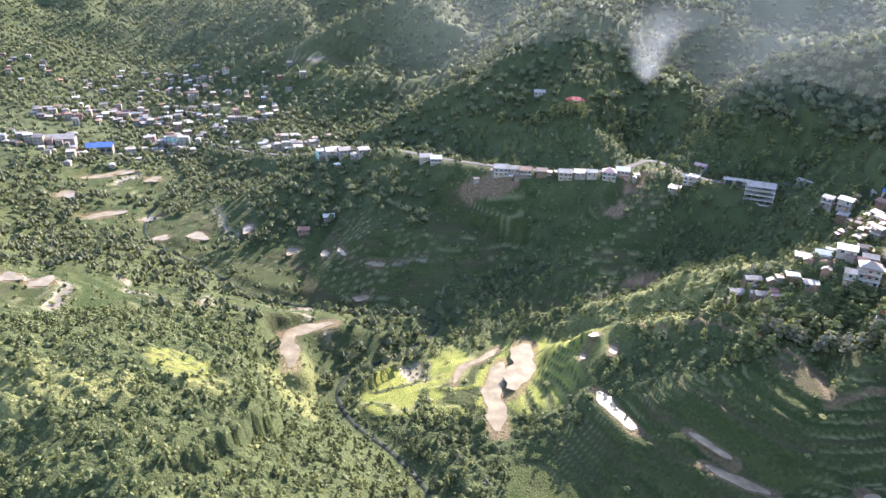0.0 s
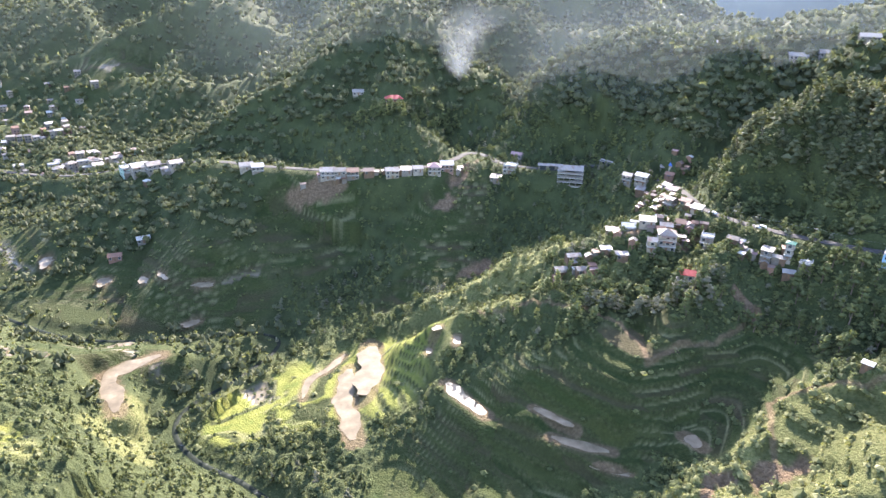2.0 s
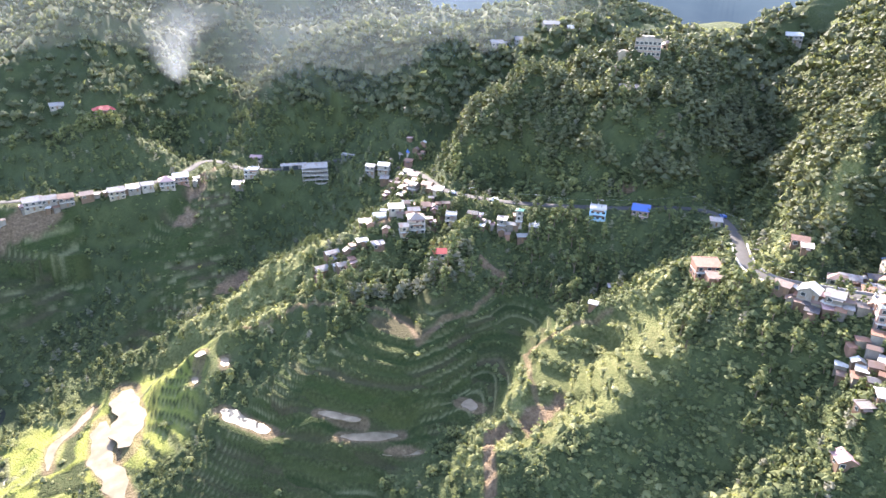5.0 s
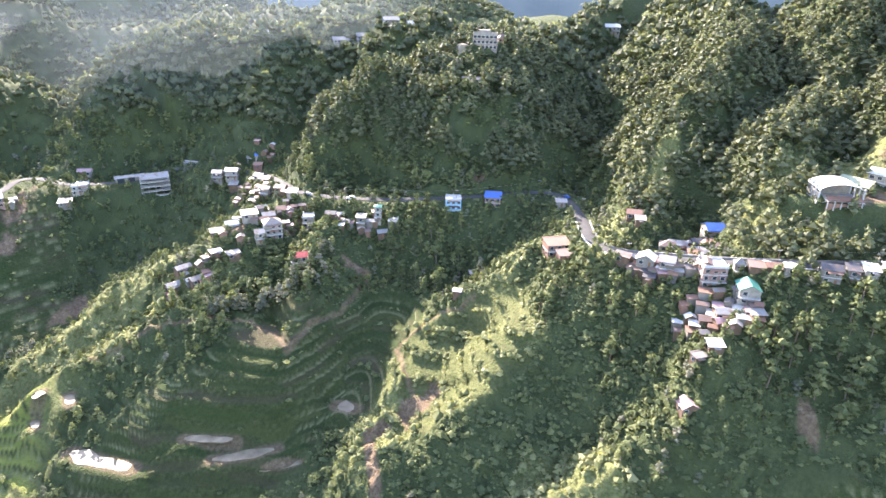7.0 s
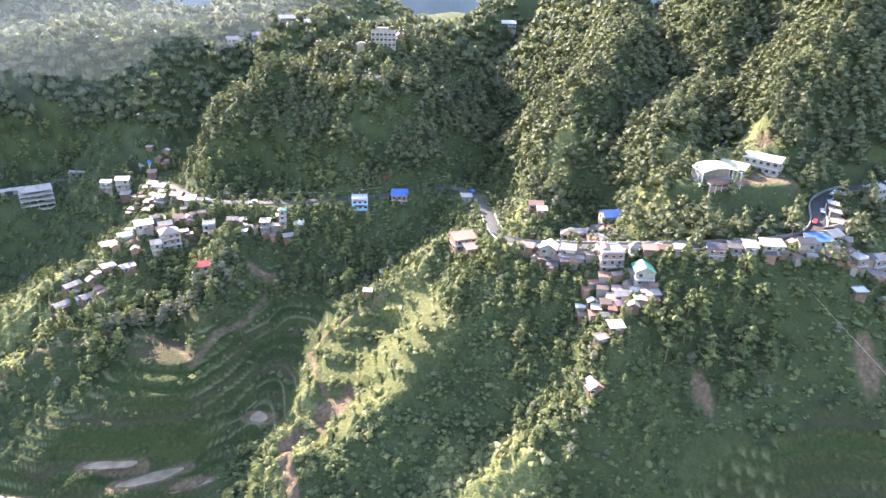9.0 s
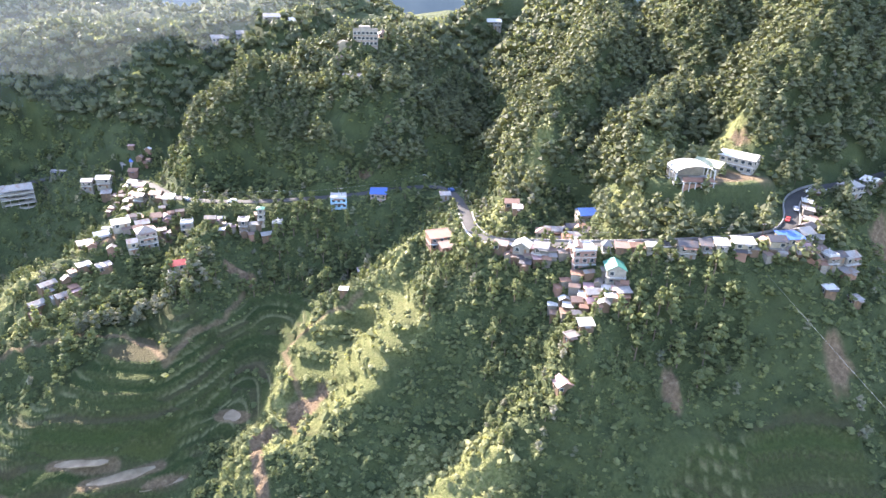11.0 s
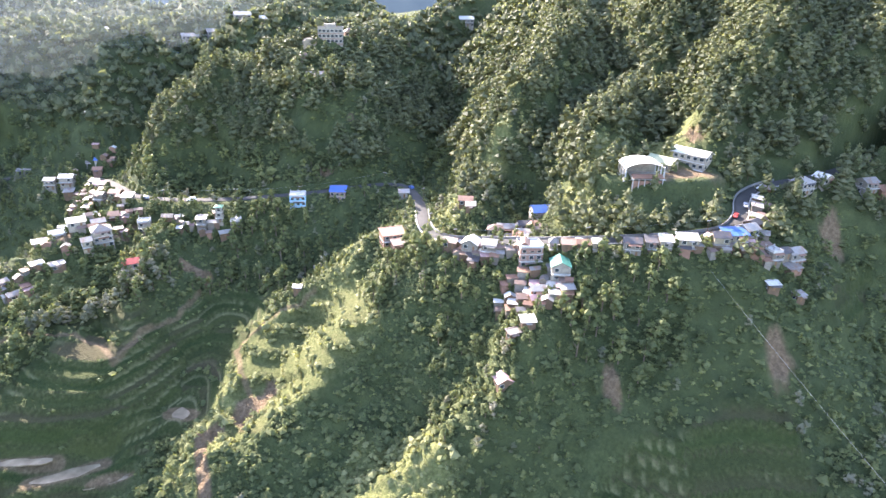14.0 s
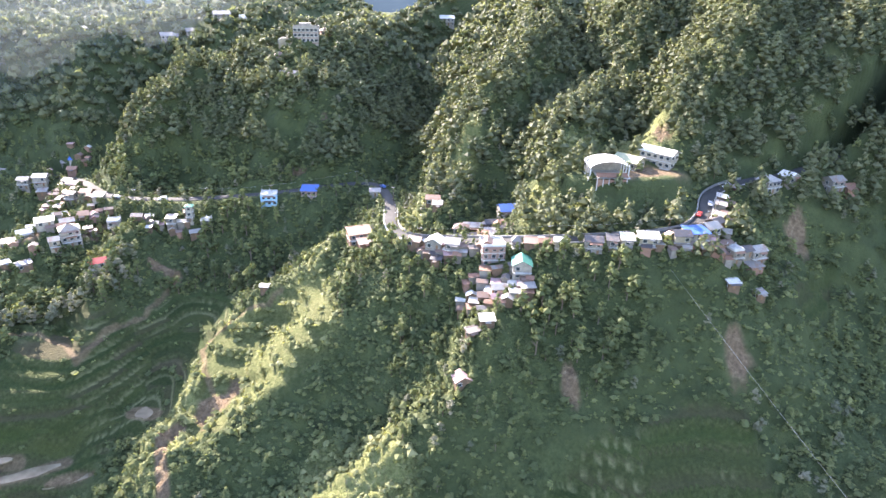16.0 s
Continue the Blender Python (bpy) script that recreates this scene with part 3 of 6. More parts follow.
ROAD_LINE = tidy(ROADS[0], 2.0)
tagged(ribbon("road", ROAD_LINE, [(-2.6, -0.6), (-2.55, 0.2), (-2.3, 0.26), (0, 0.32), (2.5, 0.26), (2.6, 0.2), (2.65, -0.6)], ASPHALT), "winding grey asphalt mountain road", "road", kind="structure")
near_road = ROAD_LINE[(ROAD_LINE[:, 0] > 215) & (ROAD_LINE[:, 0] < 330) & (ROAD_LINE[:, 1] < 142)]
tagged(ribbon("road_shoulder", near_road, [(-3.5, -1.2), (-3.4, 0.24), (-2.7, 0.27), (-2.66, -0.6)], ROADSIDE), "pale concrete shoulder along the road's outer edge", "kerb", kind="structure")
tagged(ribbon("road_wall", near_road[::2], [(2.8, -0.5), (2.9, 1.1), (3.3, 1.1), (3.4, -0.5)], STONE, False), "rough stone retaining wall on the hill side of the road", "wall", kind="structure")


def water_material():
    n = Nodes("river_water", 0.6)
    n.b.inputs["Specular IOR Level"].default_value = 0.06
    c = n.ramp(n.noise(0.5, 5), [(0.42, (0.012, 0.018, 0.012)), (0.62, (0.022, 0.028, 0.02)), (0.76, (0.16, 0.16, 0.145))])
    n.bump(n.noise(1.6, 4), 0.5, 0.15)
    return n.done(c)


tagged(ribbon("water", tidy(RIVER, 2.5), [(-1.2, -0.7), (-0.6, -0.55), (0, -0.5), (0.6, -0.55), (1.2, -0.7)], water_material()), "shallow dark river with pale riffles", "water", kind="structure")


def paddy(x, y, rx, ry, turn, z):
    """Still water in a levelled paddy, with an uneven shore."""
    r = random.Random(int(x * 7 + y * 3))
    ph = [r.uniform(0, 6.28) for _ in range(4)]
    bm = bmesh.new()
    mid = bm.verts.new((0, 0, 0))
    ring = []
    for i in range(36):
        a = 6.2832 * i / 36
        k = 1.0 + 0.20 * math.sin(2 * a + ph[0]) + 0.20 * math.sin(3 * a + ph[1]) + 0.10 * math.sin(5 * a + ph[2]) + 0.05 * math.sin(9 * a + ph[3])
        sq = 1 / max(abs(math.cos(a)), abs(math.sin(a))) ** 0.45
        ring.append(bm.verts.new((rx * math.cos(a) * k * sq * 0.95, ry * math.sin(a) * k * sq * 0.95, 0)))
    low = [bm.verts.new((v.co.x, v.co.y, -0.4)) for v in ring]
    for i in range(36):
        j = (i + 1) % 36
        bm.faces.new((mid, ring[i], ring[j]))
        bm.faces.new((ring[j], ring[i], low[i], low[j]))
    me = bpy.data.meshes.new("rice_paddy")
    bm.to_mesh(me)
    bm.free()
    me.materials.append(PADDY)
    ob = new("rice_paddy", me)
    ob.matrix_world = pose(x, y, z + 0.14, 0, 0, turn)
    return tagged(ob, "flooded rice paddy of still muddy water between green banks", "paddy", "flooded rice paddies")


def paddy_strip(line, wide, z):
    """A long flooded field that bends with the slope."""
    r = random.Random(int(line[0][0] * 5 + line[0][1]))
    p = tidy([(a, b, z) for a, b, _ in line], 1.5) if len(line) > 2 else np.linspace(line[0], line[-1], 9)
    t = np.gradient(p[:, :2], axis=0)
    t /= np.linalg.norm(t, axis=1)[:, None]
    ph = [r.uniform(0, 6.28) for _ in range(4)]
    n = len(p)
    bm = bmesh.new()
    rows = []
    for i in range(n):
        k = i / (n - 1)
        end = min(1.0, 3.5 * min(k, 1 - k) + 0.35)
        s = i * 1.5
        a = wide * end * (1 + 0.22 * math.sin(s / 4 + ph[0]) + 0.12 * math.sin(s / 1.7 + ph[1]))
        b = wide * end * (1 + 0.22 * math.sin(s / 3.4 + ph[2]) + 0.12 * math.sin(s / 1.5 + ph[3]))
        left, right = (p[i, 0] - t[i, 1] * a, p[i, 1] + t[i, 0] * a), (p[i, 0] + t[i, 1] * b, p[i, 1] - t[i, 0] * b)
        rows.append([bm.verts.new((*left, z - 0.3)), bm.verts.new((*left, z + 0.14)), bm.verts.new((*right, z + 0.14)), bm.verts.new((*right, z - 0.3))])
    for u, v in zip(rows[:-1], rows[1:]):
        for j in range(3):
            bm.faces.new((u[j], v[j], v[j + 1], u[j + 1]))
    for e in (rows[0], rows[-1][::-1]):
        bm.faces.new(e)
    bmesh.ops.recalc_face_normals(bm, faces=bm.faces)
    me = bpy.data.meshes.new("rice_paddy")
    bm.to_mesh(me)
    bm.free()
    me.materials.append(PADDY)
    return tagged(new("rice_paddy", me), "long curved flooded rice paddy of still muddy water", "paddy", "flooded rice paddies")


for line, wide, z in LINES:
    paddy_strip(line, wide, z)
for x, y, rx, ry, turn, z in PONDS:
    paddy(x, y, rx, ry, turn, z)


# ---- houses ----
def part(name, bm, material, parent, label=""):
    me = bpy.data.meshes.new(name)
    bm.to_mesh(me)
    bm.free()
    me.materials.append(material)
    ob = new(name, me)
    ob.parent = parent
    return tagged(ob, label)


def box(x0, x1, y0, y1, z0, z1, bm=None):
    bm = bm or bmesh.new()
    v = [bm.verts.new(c) for c in ((x0, y0, z0), (x1, y0, z0), (x1, y1, z0), (x0, y1, z0), (x0, y0, z1), (x1, y0, z1), (x1, y1, z1), (x0, y1, z1))]
    for f in ((0, 3, 2, 1), (4, 5, 6, 7), (0, 1, 5, 4), (1, 2, 6, 5), (2, 3, 7, 6), (3, 0, 4, 7)):
        bm.faces.new([v[i] for i in f])
    return bm


def slab(corners, thick, bm=None):
    """A sheet with thickness from top corners in order."""
    bm = bm or bmesh.new()
    top = [bm.verts.new(c) for c in corners]
    low = [bm.verts.new((c[0], c[1], c[2] - thick)) for c in corners]
    bm.faces.new(top)
    bm.faces.new(low[::-1])
    n = len(corners)
    for i in range(n):
        bm.faces.new((top[i], low[i], low[(i + 1) % n], top[(i + 1) % n]))
    bmesh.ops.recalc_face_normals(bm, faces=bm.faces)
    return bm


CLEAR = []


def window(parent, face, u, z, w, h, half_w, half_d):
    """A framed window on the front (0), right end (1) or left end (2) of a wall block."""
    fr, pa = bmesh.new(), bmesh.new()
    for bm, grow, out_ in ((fr, 0.12, 0.05), (pa, 0.0, 0.08)):
        a, b, lo, hi = u - w / 2 - grow, u + w / 2 + grow, z - grow, z + h + grow
        if face == 0:
            box(a, b, -half_d - out_, -half_d + 0.06, lo, hi, bm)
        elif face == 1:
            box(half_w - 0.06, half_w + out_, a, b, lo, hi, bm)
        else:
            box(-half_w - out_, -half_w + 0.06, a, b, lo, hi, bm)
    f = part("window", fr, FRAME, parent)
    part("pane", pa, GLASS, f, "dark glass pane")


def roof_mesh(style, hw, hd, top, over, r):
    """Roof sheets on a block: gable along x, gable end to the front, hip, single slope or flat with parapet."""
    t = 0.12
    bm = bmesh.new()
    X, Y = hw + over, hd + over
    rise = {"gable": hd * 0.55, "front": hw * 0.6, "hip": min(hw, hd) * 0.6, "shed": hd * 0.35, "cone": hw * 1.1}.get(style, 0.0)
    z0, z1 = top - 0.05, top + rise
    if style == "gable":
        slab([(-X, -Y, z0), (X, -Y, z0), (X, 0, z1), (-X, 0, z1)], t, bm)
        slab([(-X, 0, z1), (X, 0, z1), (X, Y, z0), (-X, Y, z0)], t, bm)
    elif style == "front":
        slab([(-X, -Y, z0), (0, -Y, z1), (0, Y, z1), (-X, Y, z0)], t, bm)
        slab([(0, -Y, z1), (X, -Y, z0), (X, Y, z0), (0, Y, z1)], t, bm)
    elif style in ("hip", "cone"):
        k = 0.0 if style == "cone" or abs(hw - hd) < 0.3 else max(hw - hd, 0.0)
        a, b = (-k, 0, z1), (k, 0, z1)
        if k:
            slab([(-X, -Y, z0), (X, -Y, z0), b, a], t, bm)
            slab([(X, Y, z0), (-X, Y, z0), a, b], t, bm)
        else:
            slab([(-X, -Y, z0), (X, -Y, z0), a], t, bm)
            slab([(X, Y, z0), (-X, Y, z0), a], t, bm)
        slab([(X, -Y, z0), (X, Y, z0), b], t, bm)
        slab([(-X, Y, z0), (-X, -Y, z0), a], t, bm)
    elif style == "shed":
        slab([(-X, -Y, z0), (X, -Y, z0), (X, Y, z0 + rise), (-X, Y, z0 + rise)], t, bm)
    else:
        box(-hw - 0.1, hw + 0.1, -hd - 0.1, hd + 0.1, top - 0.1, top + 0.12, bm)
        for x0, x1, y0, y1 in ((-hw, hw, -hd, -hd + 0.15), (-hw, hw, hd - 0.15, hd), (-hw, -hw + 0.15, -hd + 0.15, hd - 0.15), (hw - 0.15, hw, -hd + 0.15, hd - 0.15)):
            box(x0, x1, y0, y1, top + 0.1, top + 0.75, bm)
    return bm, rise


COLOUR = {"zinc": "galvanised", "white": "white", "rust": "rusty", "brown": "brown", "red": "red", "green": "green", "blue": "blue", "dark": "dark", "olive": "olive green", "pink": "faded pink", "grey": "grey"}
WALL_WORD = {"white": "white plastered", "cream": "cream plastered", "pink": "pinkish plastered", "concrete": "bare concrete", "wood": "weathered wooden", "blue": "light blue", "grey": "grey plastered",
             "brick": "reddish brick", "green": "pale green"}
ROOF_WORD = {"gable": "gabled", "front": "gabled", "hip": "hipped", "shed": "sloping", "cone": "pointed", "flat": "flat"}


def house(x, y, yaw, w, d, floors, wall, roof, style="gable", name="house", group="", near=True, storey=2.75, beside="on the hillside"):
    """A house at a place: it stands level, its plinth reaching down into the slope."""
    r = random.Random(int(x * 31 + y * 17))
    c, s = math.cos(radians(yaw)), math.sin(radians(yaw))
    hw, hd = w / 2, d / 2
    i = int(np.argmin(np.hypot(ROAD_LINE[:, 0] - x, ROAD_LINE[:, 1] - y)))
    way = ROAD_LINE[min(i + 1, len(ROAD_LINE) - 1)] - ROAD_LINE[i - 1]
    way = way / math.hypot(way[0], way[1])
    off = (x - ROAD_LINE[i, 0]) * way[1] - (y - ROAD_LINE[i, 1]) * way[0]      # below the road where negative
    edge = 3.7 + hd
    on_road = near and -edge - 5.5 < off < 0
    if on_road:
        nx, ny = x + way[1] * (-edge - off), y - way[0] * (-edge - off)
        drop = ROAD_LINE[i, 2] - (floors - 1) * storey - float(height(np.array([nx]), np.array([ny]))[0])
        on_road = drop < 3.5
        if on_road:
            x, y = nx, ny
    cx = np.array([x + c * a - s * b for a, b in ((-hw, -hd), (hw, -hd), (hw, hd), (-hw, hd), (0, 0))])
    cy = np.array([y + s * a + c * b for a, b in ((-hw, -hd), (hw, -hd), (hw, hd), (-hw, hd), (0, 0))])
    hz = height(cx, cy)
    base = float(hz.min() + min(2.4, (hz.max() - hz.min()) * 0.55))
    if on_road:
        base = float(ROAD_LINE[i, 2]) - (floors - 1) * storey - 0.2
    low = min(float(hz.min()) - base - 0.4, -0.4)
    CLEAR.append((x, y, max(hw, hd) * 0.95 + 0.9))
    thing = new(name)
    thing.matrix_world = pose(x, y, base, 0, 0, yaw)
    count = ("", "one", "two", "three", "four")[floors]
    label = f"{WALL_WORD[wall]} {count}-storey house with {COLOUR[roof]} {ROOF_WORD[style]} roof {beside}"
    if name == "shed":
        label = f"small {WALL_WORD[wall]} shed with {COLOUR[roof]} {ROOF_WORD[style]} roof {beside}"
    tagged(thing, label, name, group)
    top = floors * storey
    bm = box(-hw, hw, -hd, hd, low, top)
    roof_bm, rise = roof_mesh(style, hw, hd, top, 0.45 if near else 0.3, r)
    if style == "gable":      # gable ends
        for sx in (-hw, hw - 0.15):
            v = [bm.verts.new(q) for q in ((sx, -hd, top), (sx, hd, top), (sx, 0, top + rise - 0.1), (sx + 0.15, -hd, top), (sx + 0.15, hd, top), (sx + 0.15, 0, top + rise - 0.1))]
            for f in ((0, 1, 2), (5, 4, 3), (0, 2, 5, 3), (2, 1, 4, 5)):
                bm.faces.new([v[i] for i in f])
    if style == "front":
        for sy in (-hd, hd - 0.15):
            v = [bm.verts.new(q) for q in ((-hw, sy, top), (hw, sy, top), (0, sy, top + rise - 0.1), (-hw, sy + 0.15, top), (hw, sy + 0.15, top), (0, sy + 0.15, top + rise - 0.1))]
            for f in ((0, 1, 2), (5, 4, 3), (0, 2, 5, 3), (2, 1, 4, 5)):
                bm.faces.new([v[i] for i in f])
    if style == "shed":
        box(-hw, hw, hd - 0.15, hd, top, top + rise * 0.95, bm)
    part("wall", bm, WALLS[wall], thing)
    part("roof", roof_bm, ROOFS[roof] if style != "flat" else SLAB, thing, f"{COLOUR[roof]} metal roof" if style != "flat" else "")
    if not near:
        if w > 6:
            for u in (-hw * 0.5, hw * 0.5):
                for f in range(floors):
                    window(thing, 0, u, f * storey + 0.9, 1.3, 1.2, hw, hd)
        return thing
    n = max(1, int(w / 2.6))
    for f in range(floors):
        if f and floors > 1:
            part("floor_slab", box(-hw - 0.12, hw + 0.12, -hd - 0.3, hd + 0.12, f * storey - 0.12, f * storey + 0.1), SLAB, thing, "concrete floor slab")
        for i in range(n):
            u = -hw + w * (i + 0.5) / n + r.uniform(-0.15, 0.15)
            if f == 0 and i == n // 2:
                part("door", box(u - 0.45, u + 0.45, -hd - 0.05, -hd + 0.05, 0.02, 2.0), DOOR, thing, "brown wooden door")
            elif r.random() < 0.88:
                window(thing, 0, u, f * storey + 0.8, 1.4, 1.3, hw, hd)
        for i in range(max(1, int(d / 3.2))):
            v = -hd + d * (i + 0.5) / max(1, int(d / 3.2))
            window(thing, 1, v, f * storey + 0.85, 1.05, 1.1, hw, hd)
            if r.random() < 0.7:
                window(thing, 2, v, f * storey + 0.85, 1.05, 1.1, hw, hd)
    for f in range(floors):
        if r.random() < 0.55:
            a, b = sorted((r.uniform(-hw, hw * 0.2), r.uniform(hw * 0.3, hw)))
            z = f * storey + 2.25
            part("awning", slab([(a, -hd - r.uniform(0.9, 1.7), z - 0.1), (b, -hd - 1.3, z - 0.1), (b, -hd - 0.02, z + 0.3), (a, -hd - 0.02, z + 0.3)], 0.06), ROOFS[r.choice(("rust", "brown", "zinc", "grey", "rust", "dark"))], thing, "weathered metal awning")
    if floors >= 2 and r.random() < 0.7:
        z = storey
        b = part("balcony", box(-hw + 0.1, hw - 0.1, -hd - 1.2, -hd - 0.02, z - 0.1, z + 0.08), SLAB, thing, "concrete balcony")
        rail = bmesh.new()
        box(-hw + 0.1, hw - 0.1, -hd - 1.2, -hd - 1.12, z + 0.9, z + 1.0, rail)
        k = int(w / 0.9)
        for i in range(k + 1):
            px = -hw + 0.15 + (w - 0.3) * i / k
            box(px - 0.04, px + 0.04, -hd - 1.19, -hd - 1.13, z + 0.08, z + 0.9, rail)
        part("railing", rail, WALLS["white"], b, "pale balcony railing")
    if style == "flat":
        for px in (-hw + 0.3, 0, hw - 0.3):
            for py in (-hd + 0.3, hd - 0.3):
                if r.random() < 0.7:
                    part("column_stub", box(px - 0.14, px + 0.14, py - 0.14, py + 0.14, top + 0.1, top + r.uniform(0.9, 2.2)), SLAB, thing, "unfinished concrete column")
        if r.random() < 0.5:
            a, b = r.uniform(-hw * 0.4, hw * 0.4), r.uniform(-hd * 0.3, hd * 0.3)
            tank = bmesh.new()
            bmesh.ops.create_cone(tank, cap_ends=True, segments=12, radius1=0.55, radius2=0.5, depth=1.2, matrix=Matrix.Translation((a, b, top + 0.7)))
            part("water_tank", tank, STEEL, thing, "steel water tank")
    return thing


RV, LV = "houses of the road village", "houses of the ridge village"
# upper side and lower side of the road village: x, y, turn, width, depth, storeys, wall, roof, style
ROAD_VILLAGE = [
    (224, 138, -36, 10, 7, 2, "brick", "rust", "shed"), (219, 131, -36, 5, 5, 1, "brick", "brown", "shed"), (221, 105, -80, 5.5, 5, 1, "wood", "brown", "gable"),
    (221, 96, -75, 6.5, 6, 1, "grey", "white", "front"), (224.5, 89, -70, 5.5, 6, 2, "concrete", "zinc", "gable"), (217, 92, -70, 4, 4, 1, "wood", "dark", "shed"),
    (243, 97, -65, 6, 5.5, 2, "white", "brown", "hip"), (251, 96, -60, 7, 5, 1, "wood", "zinc", "gable"), (250, 86, -60, 5, 5, 1, "concrete", "zinc", "shed"),
    (258, 90, -50, 6, 5, 1, "wood", "dark", "gable"), (268, 88, -48, 7.5, 8, 2, "white", "blue", "gable"), (243, 86, -62, 4, 4, 1, "wood", "rust", "shed"),
]
ROAD_VILLAGE_LOW = [
    (224, 72, -50, 9, 8, 3, "pink", "rust", "flat"), (229, 76, -64, 5, 6, 1, "brick", "brown", "front"), (234, 66, -64, 3.2, 3.2, 2, "grey", "grey", "cone"),
    (225.5, 59, -60, 7, 7.5, 2, "white", "green", "front"), (232, 59, -64, 5, 4.5, 1, "wood", "brown", "shed"), (234, 54, -64, 4.5, 4.5, 2, "wood", "rust", "gable"),
    (236.5, 48.5, -64, 4.4, 4.4, 3, "white", "white", "hip"), (219, 53, -50, 5, 4.5, 1, "wood", "zinc", "shed"), (212, 67, -58, 5, 4, 1, "wood", "brown", "gable"),
    (215.5, 63, -50, 5.5, 4.5, 1, "wood", "zinc", "gable"), (212, 62, -40, 4.5, 4, 1, "wood", "pink", "gable"),
]
ROAD_VILLAGE_FAR = [
    (243, 38, -64, 6.5, 5.5, 2, "grey", "dark", "gable"), (246.5, 32, -64, 4, 5, 2, "concrete", "dark", "shed"), (249, 27, -64, 4.5, 5, 2, "white", "white", "shed"),
    (253, 20, -62, 7.5, 5, 2, "cream", "white", "shed"), (260, 9.5, -58, 6, 6, 2, "cream", "dark", "gable"), (264, 3.5, -48, 8.5, 6, 2, "cream", "blue", "shed"),
    (272, -1, -32, 6, 6, 2, "concrete", "zinc", "gable"), (279, 1, -20, 5.5, 5, 1, "wood", "dark", "gable"), (286, 2, -5, 5, 4, 1, "wood", "zinc", "shed"),
    (297, 4.5, 10, 6, 4, 1, "concrete", "zinc", "shed"), (304, 5.5, 10, 5, 4, 1, "wood", "white", "shed"),
]
LOWER_CLUSTER = [
    (272, -7, -40, 4.5, 5, 2, "concrete", "rust", "flat"), (278, -9, -35, 7, 5, 1, "concrete", "dark", "gable"), (283, -13, -35, 7, 5.5, 2, "grey", "zinc", "gable"), (277, -14, -35, 6, 5, 1, "brick", "grey", "shed"),
    (329, -7, -30, 8, 7, 2, "white", "zinc", "hip"), (338, -14, -30, 6, 6, 1, "white", "white", "front"), (351, -32, -40, 7, 6, 2, "grey", "grey", "gable"), (357, -38, -40, 6, 6, 1, "brick", "rust", "gable"),
    (262, -10, -50, 4.5, 3, 1, "wood", "white", "shed"), (268, -19, -40, 4, 3, 1, "wood", "zinc", "shed"), (314, 0, -60, 4, 4, 1, "wood", "grey", "shed"),
]
RIDGE_VILLAGE = [
    (160, 259, -22, 10, 9, 3, "white", "grey", "hip"), (152, 258, -22, 5, 6, 2, "cream", "zinc", "gable"), (156, 272, -25, 9, 6, 1, "white", "white", "shed"), (148, 275, -20, 8, 6, 1, "grey", "white", "gable"),
    (141, 278, -20, 7, 5, 1, "wood", "zinc", "shed"), (166, 279, -25, 8, 6, 1, "concrete", "white", "gable"), (174, 274, -30, 8, 7, 1, "wood", "rust", "gable"), (181, 258, -40, 7, 6, 2, "white", "white", "flat"),
    (157, 234, -30, 9, 7, 2, "white", "red", "gable"), (185, 280, -50, 6, 6, 1, "white", "white", "shed"), (164, 268, -22, 7, 6, 1, "brick", "zinc", "gable"),
]
RIDGE_VILLAGE_UP = [
    (193, 243.5, -50, 5, 5, 1, "wood", "grey", "gable"), (187, 247, -50, 6, 5, 1, "wood", "dark", "gable"), (199, 238, -50, 5.5, 5, 2, "concrete", "zinc", "shed"), (206, 233, -50, 4, 4, 3, "white", "green", "hip"),
    (210, 226, -50, 6, 5, 1, "concrete", "rust", "flat"), (204, 228, -30, 6, 5, 1, "wood", "zinc", "gable"), (183, 291, -60, 7, 6, 1, "wood", "rust", "gable"), (184, 300, -70, 7, 5, 2, "concrete", "zinc", "gable"),
    (189, 314, -70, 8, 6, 1, "wood", "pink", "gable"), (180, 306, -60, 6, 6, 1, "wood", "zinc", "shed"), (191, 325, -75, 7, 6, 1, "grey", "zinc", "gable"),
]
RIDGE_VILLAGE_BACK = [
    (193, 350, -50, 9, 7, 2, "white", "white", "gable"), (186, 355, -50, 7, 6, 2, "grey", "zinc", "gable"), (189, 343, -40, 6, 6, 1, "wood", "zinc", "shed"), (217, 354, -50, 9, 6, 1, "white", "blue", "gable"),
    (216, 363, -50, 8, 6, 1, "grey", "grey", "gable"), (211, 349, -50, 6, 6, 1, "brick", "rust", "gable"), (132, 264, -10, 6, 4, 1, "wood", "white", "shed"), (118, 270, 0, 8, 5, 1, "wood", "zinc", "gable"),
    (119, 260, 0, 7, 5, 1, "wood", "grey", "gable"), (111, 267, 0, 7, 5, 1, "wood", "zinc", "gable"), (138, 259, -10, 7, 4, 1, "wood", "zinc", "shed"),
]
ROADSIDE_HOUSES = [
    (238, 210, -48, 8, 7, 3, "blue", "grey", "flat"), (250, 193, -55, 8, 7, 3, "pink", "blue", "shed"), (266, 160, -50, 5, 4, 1, "white", "zinc", "shed"), (194, 168, -60, 3.5, 3, 1, "wood", "white", "gable"),
    (200, 59, -50, 5, 4, 1, "wood", "white", "shed"), (195.5, 62, -30, 4.5, 3, 1, "wood", "grey", "shed"), (184, 59, -40, 5.5, 5, 1, "wood", "pink", "front"), (251, 117, -60, 6, 5, 1, "wood", "rust", "gable"),
    (247, 112, -60, 4, 4, 1, "wood", "zinc", "shed"), (217, 178, -40, 3, 3, 1, "wood", "zinc", "shed"),
]
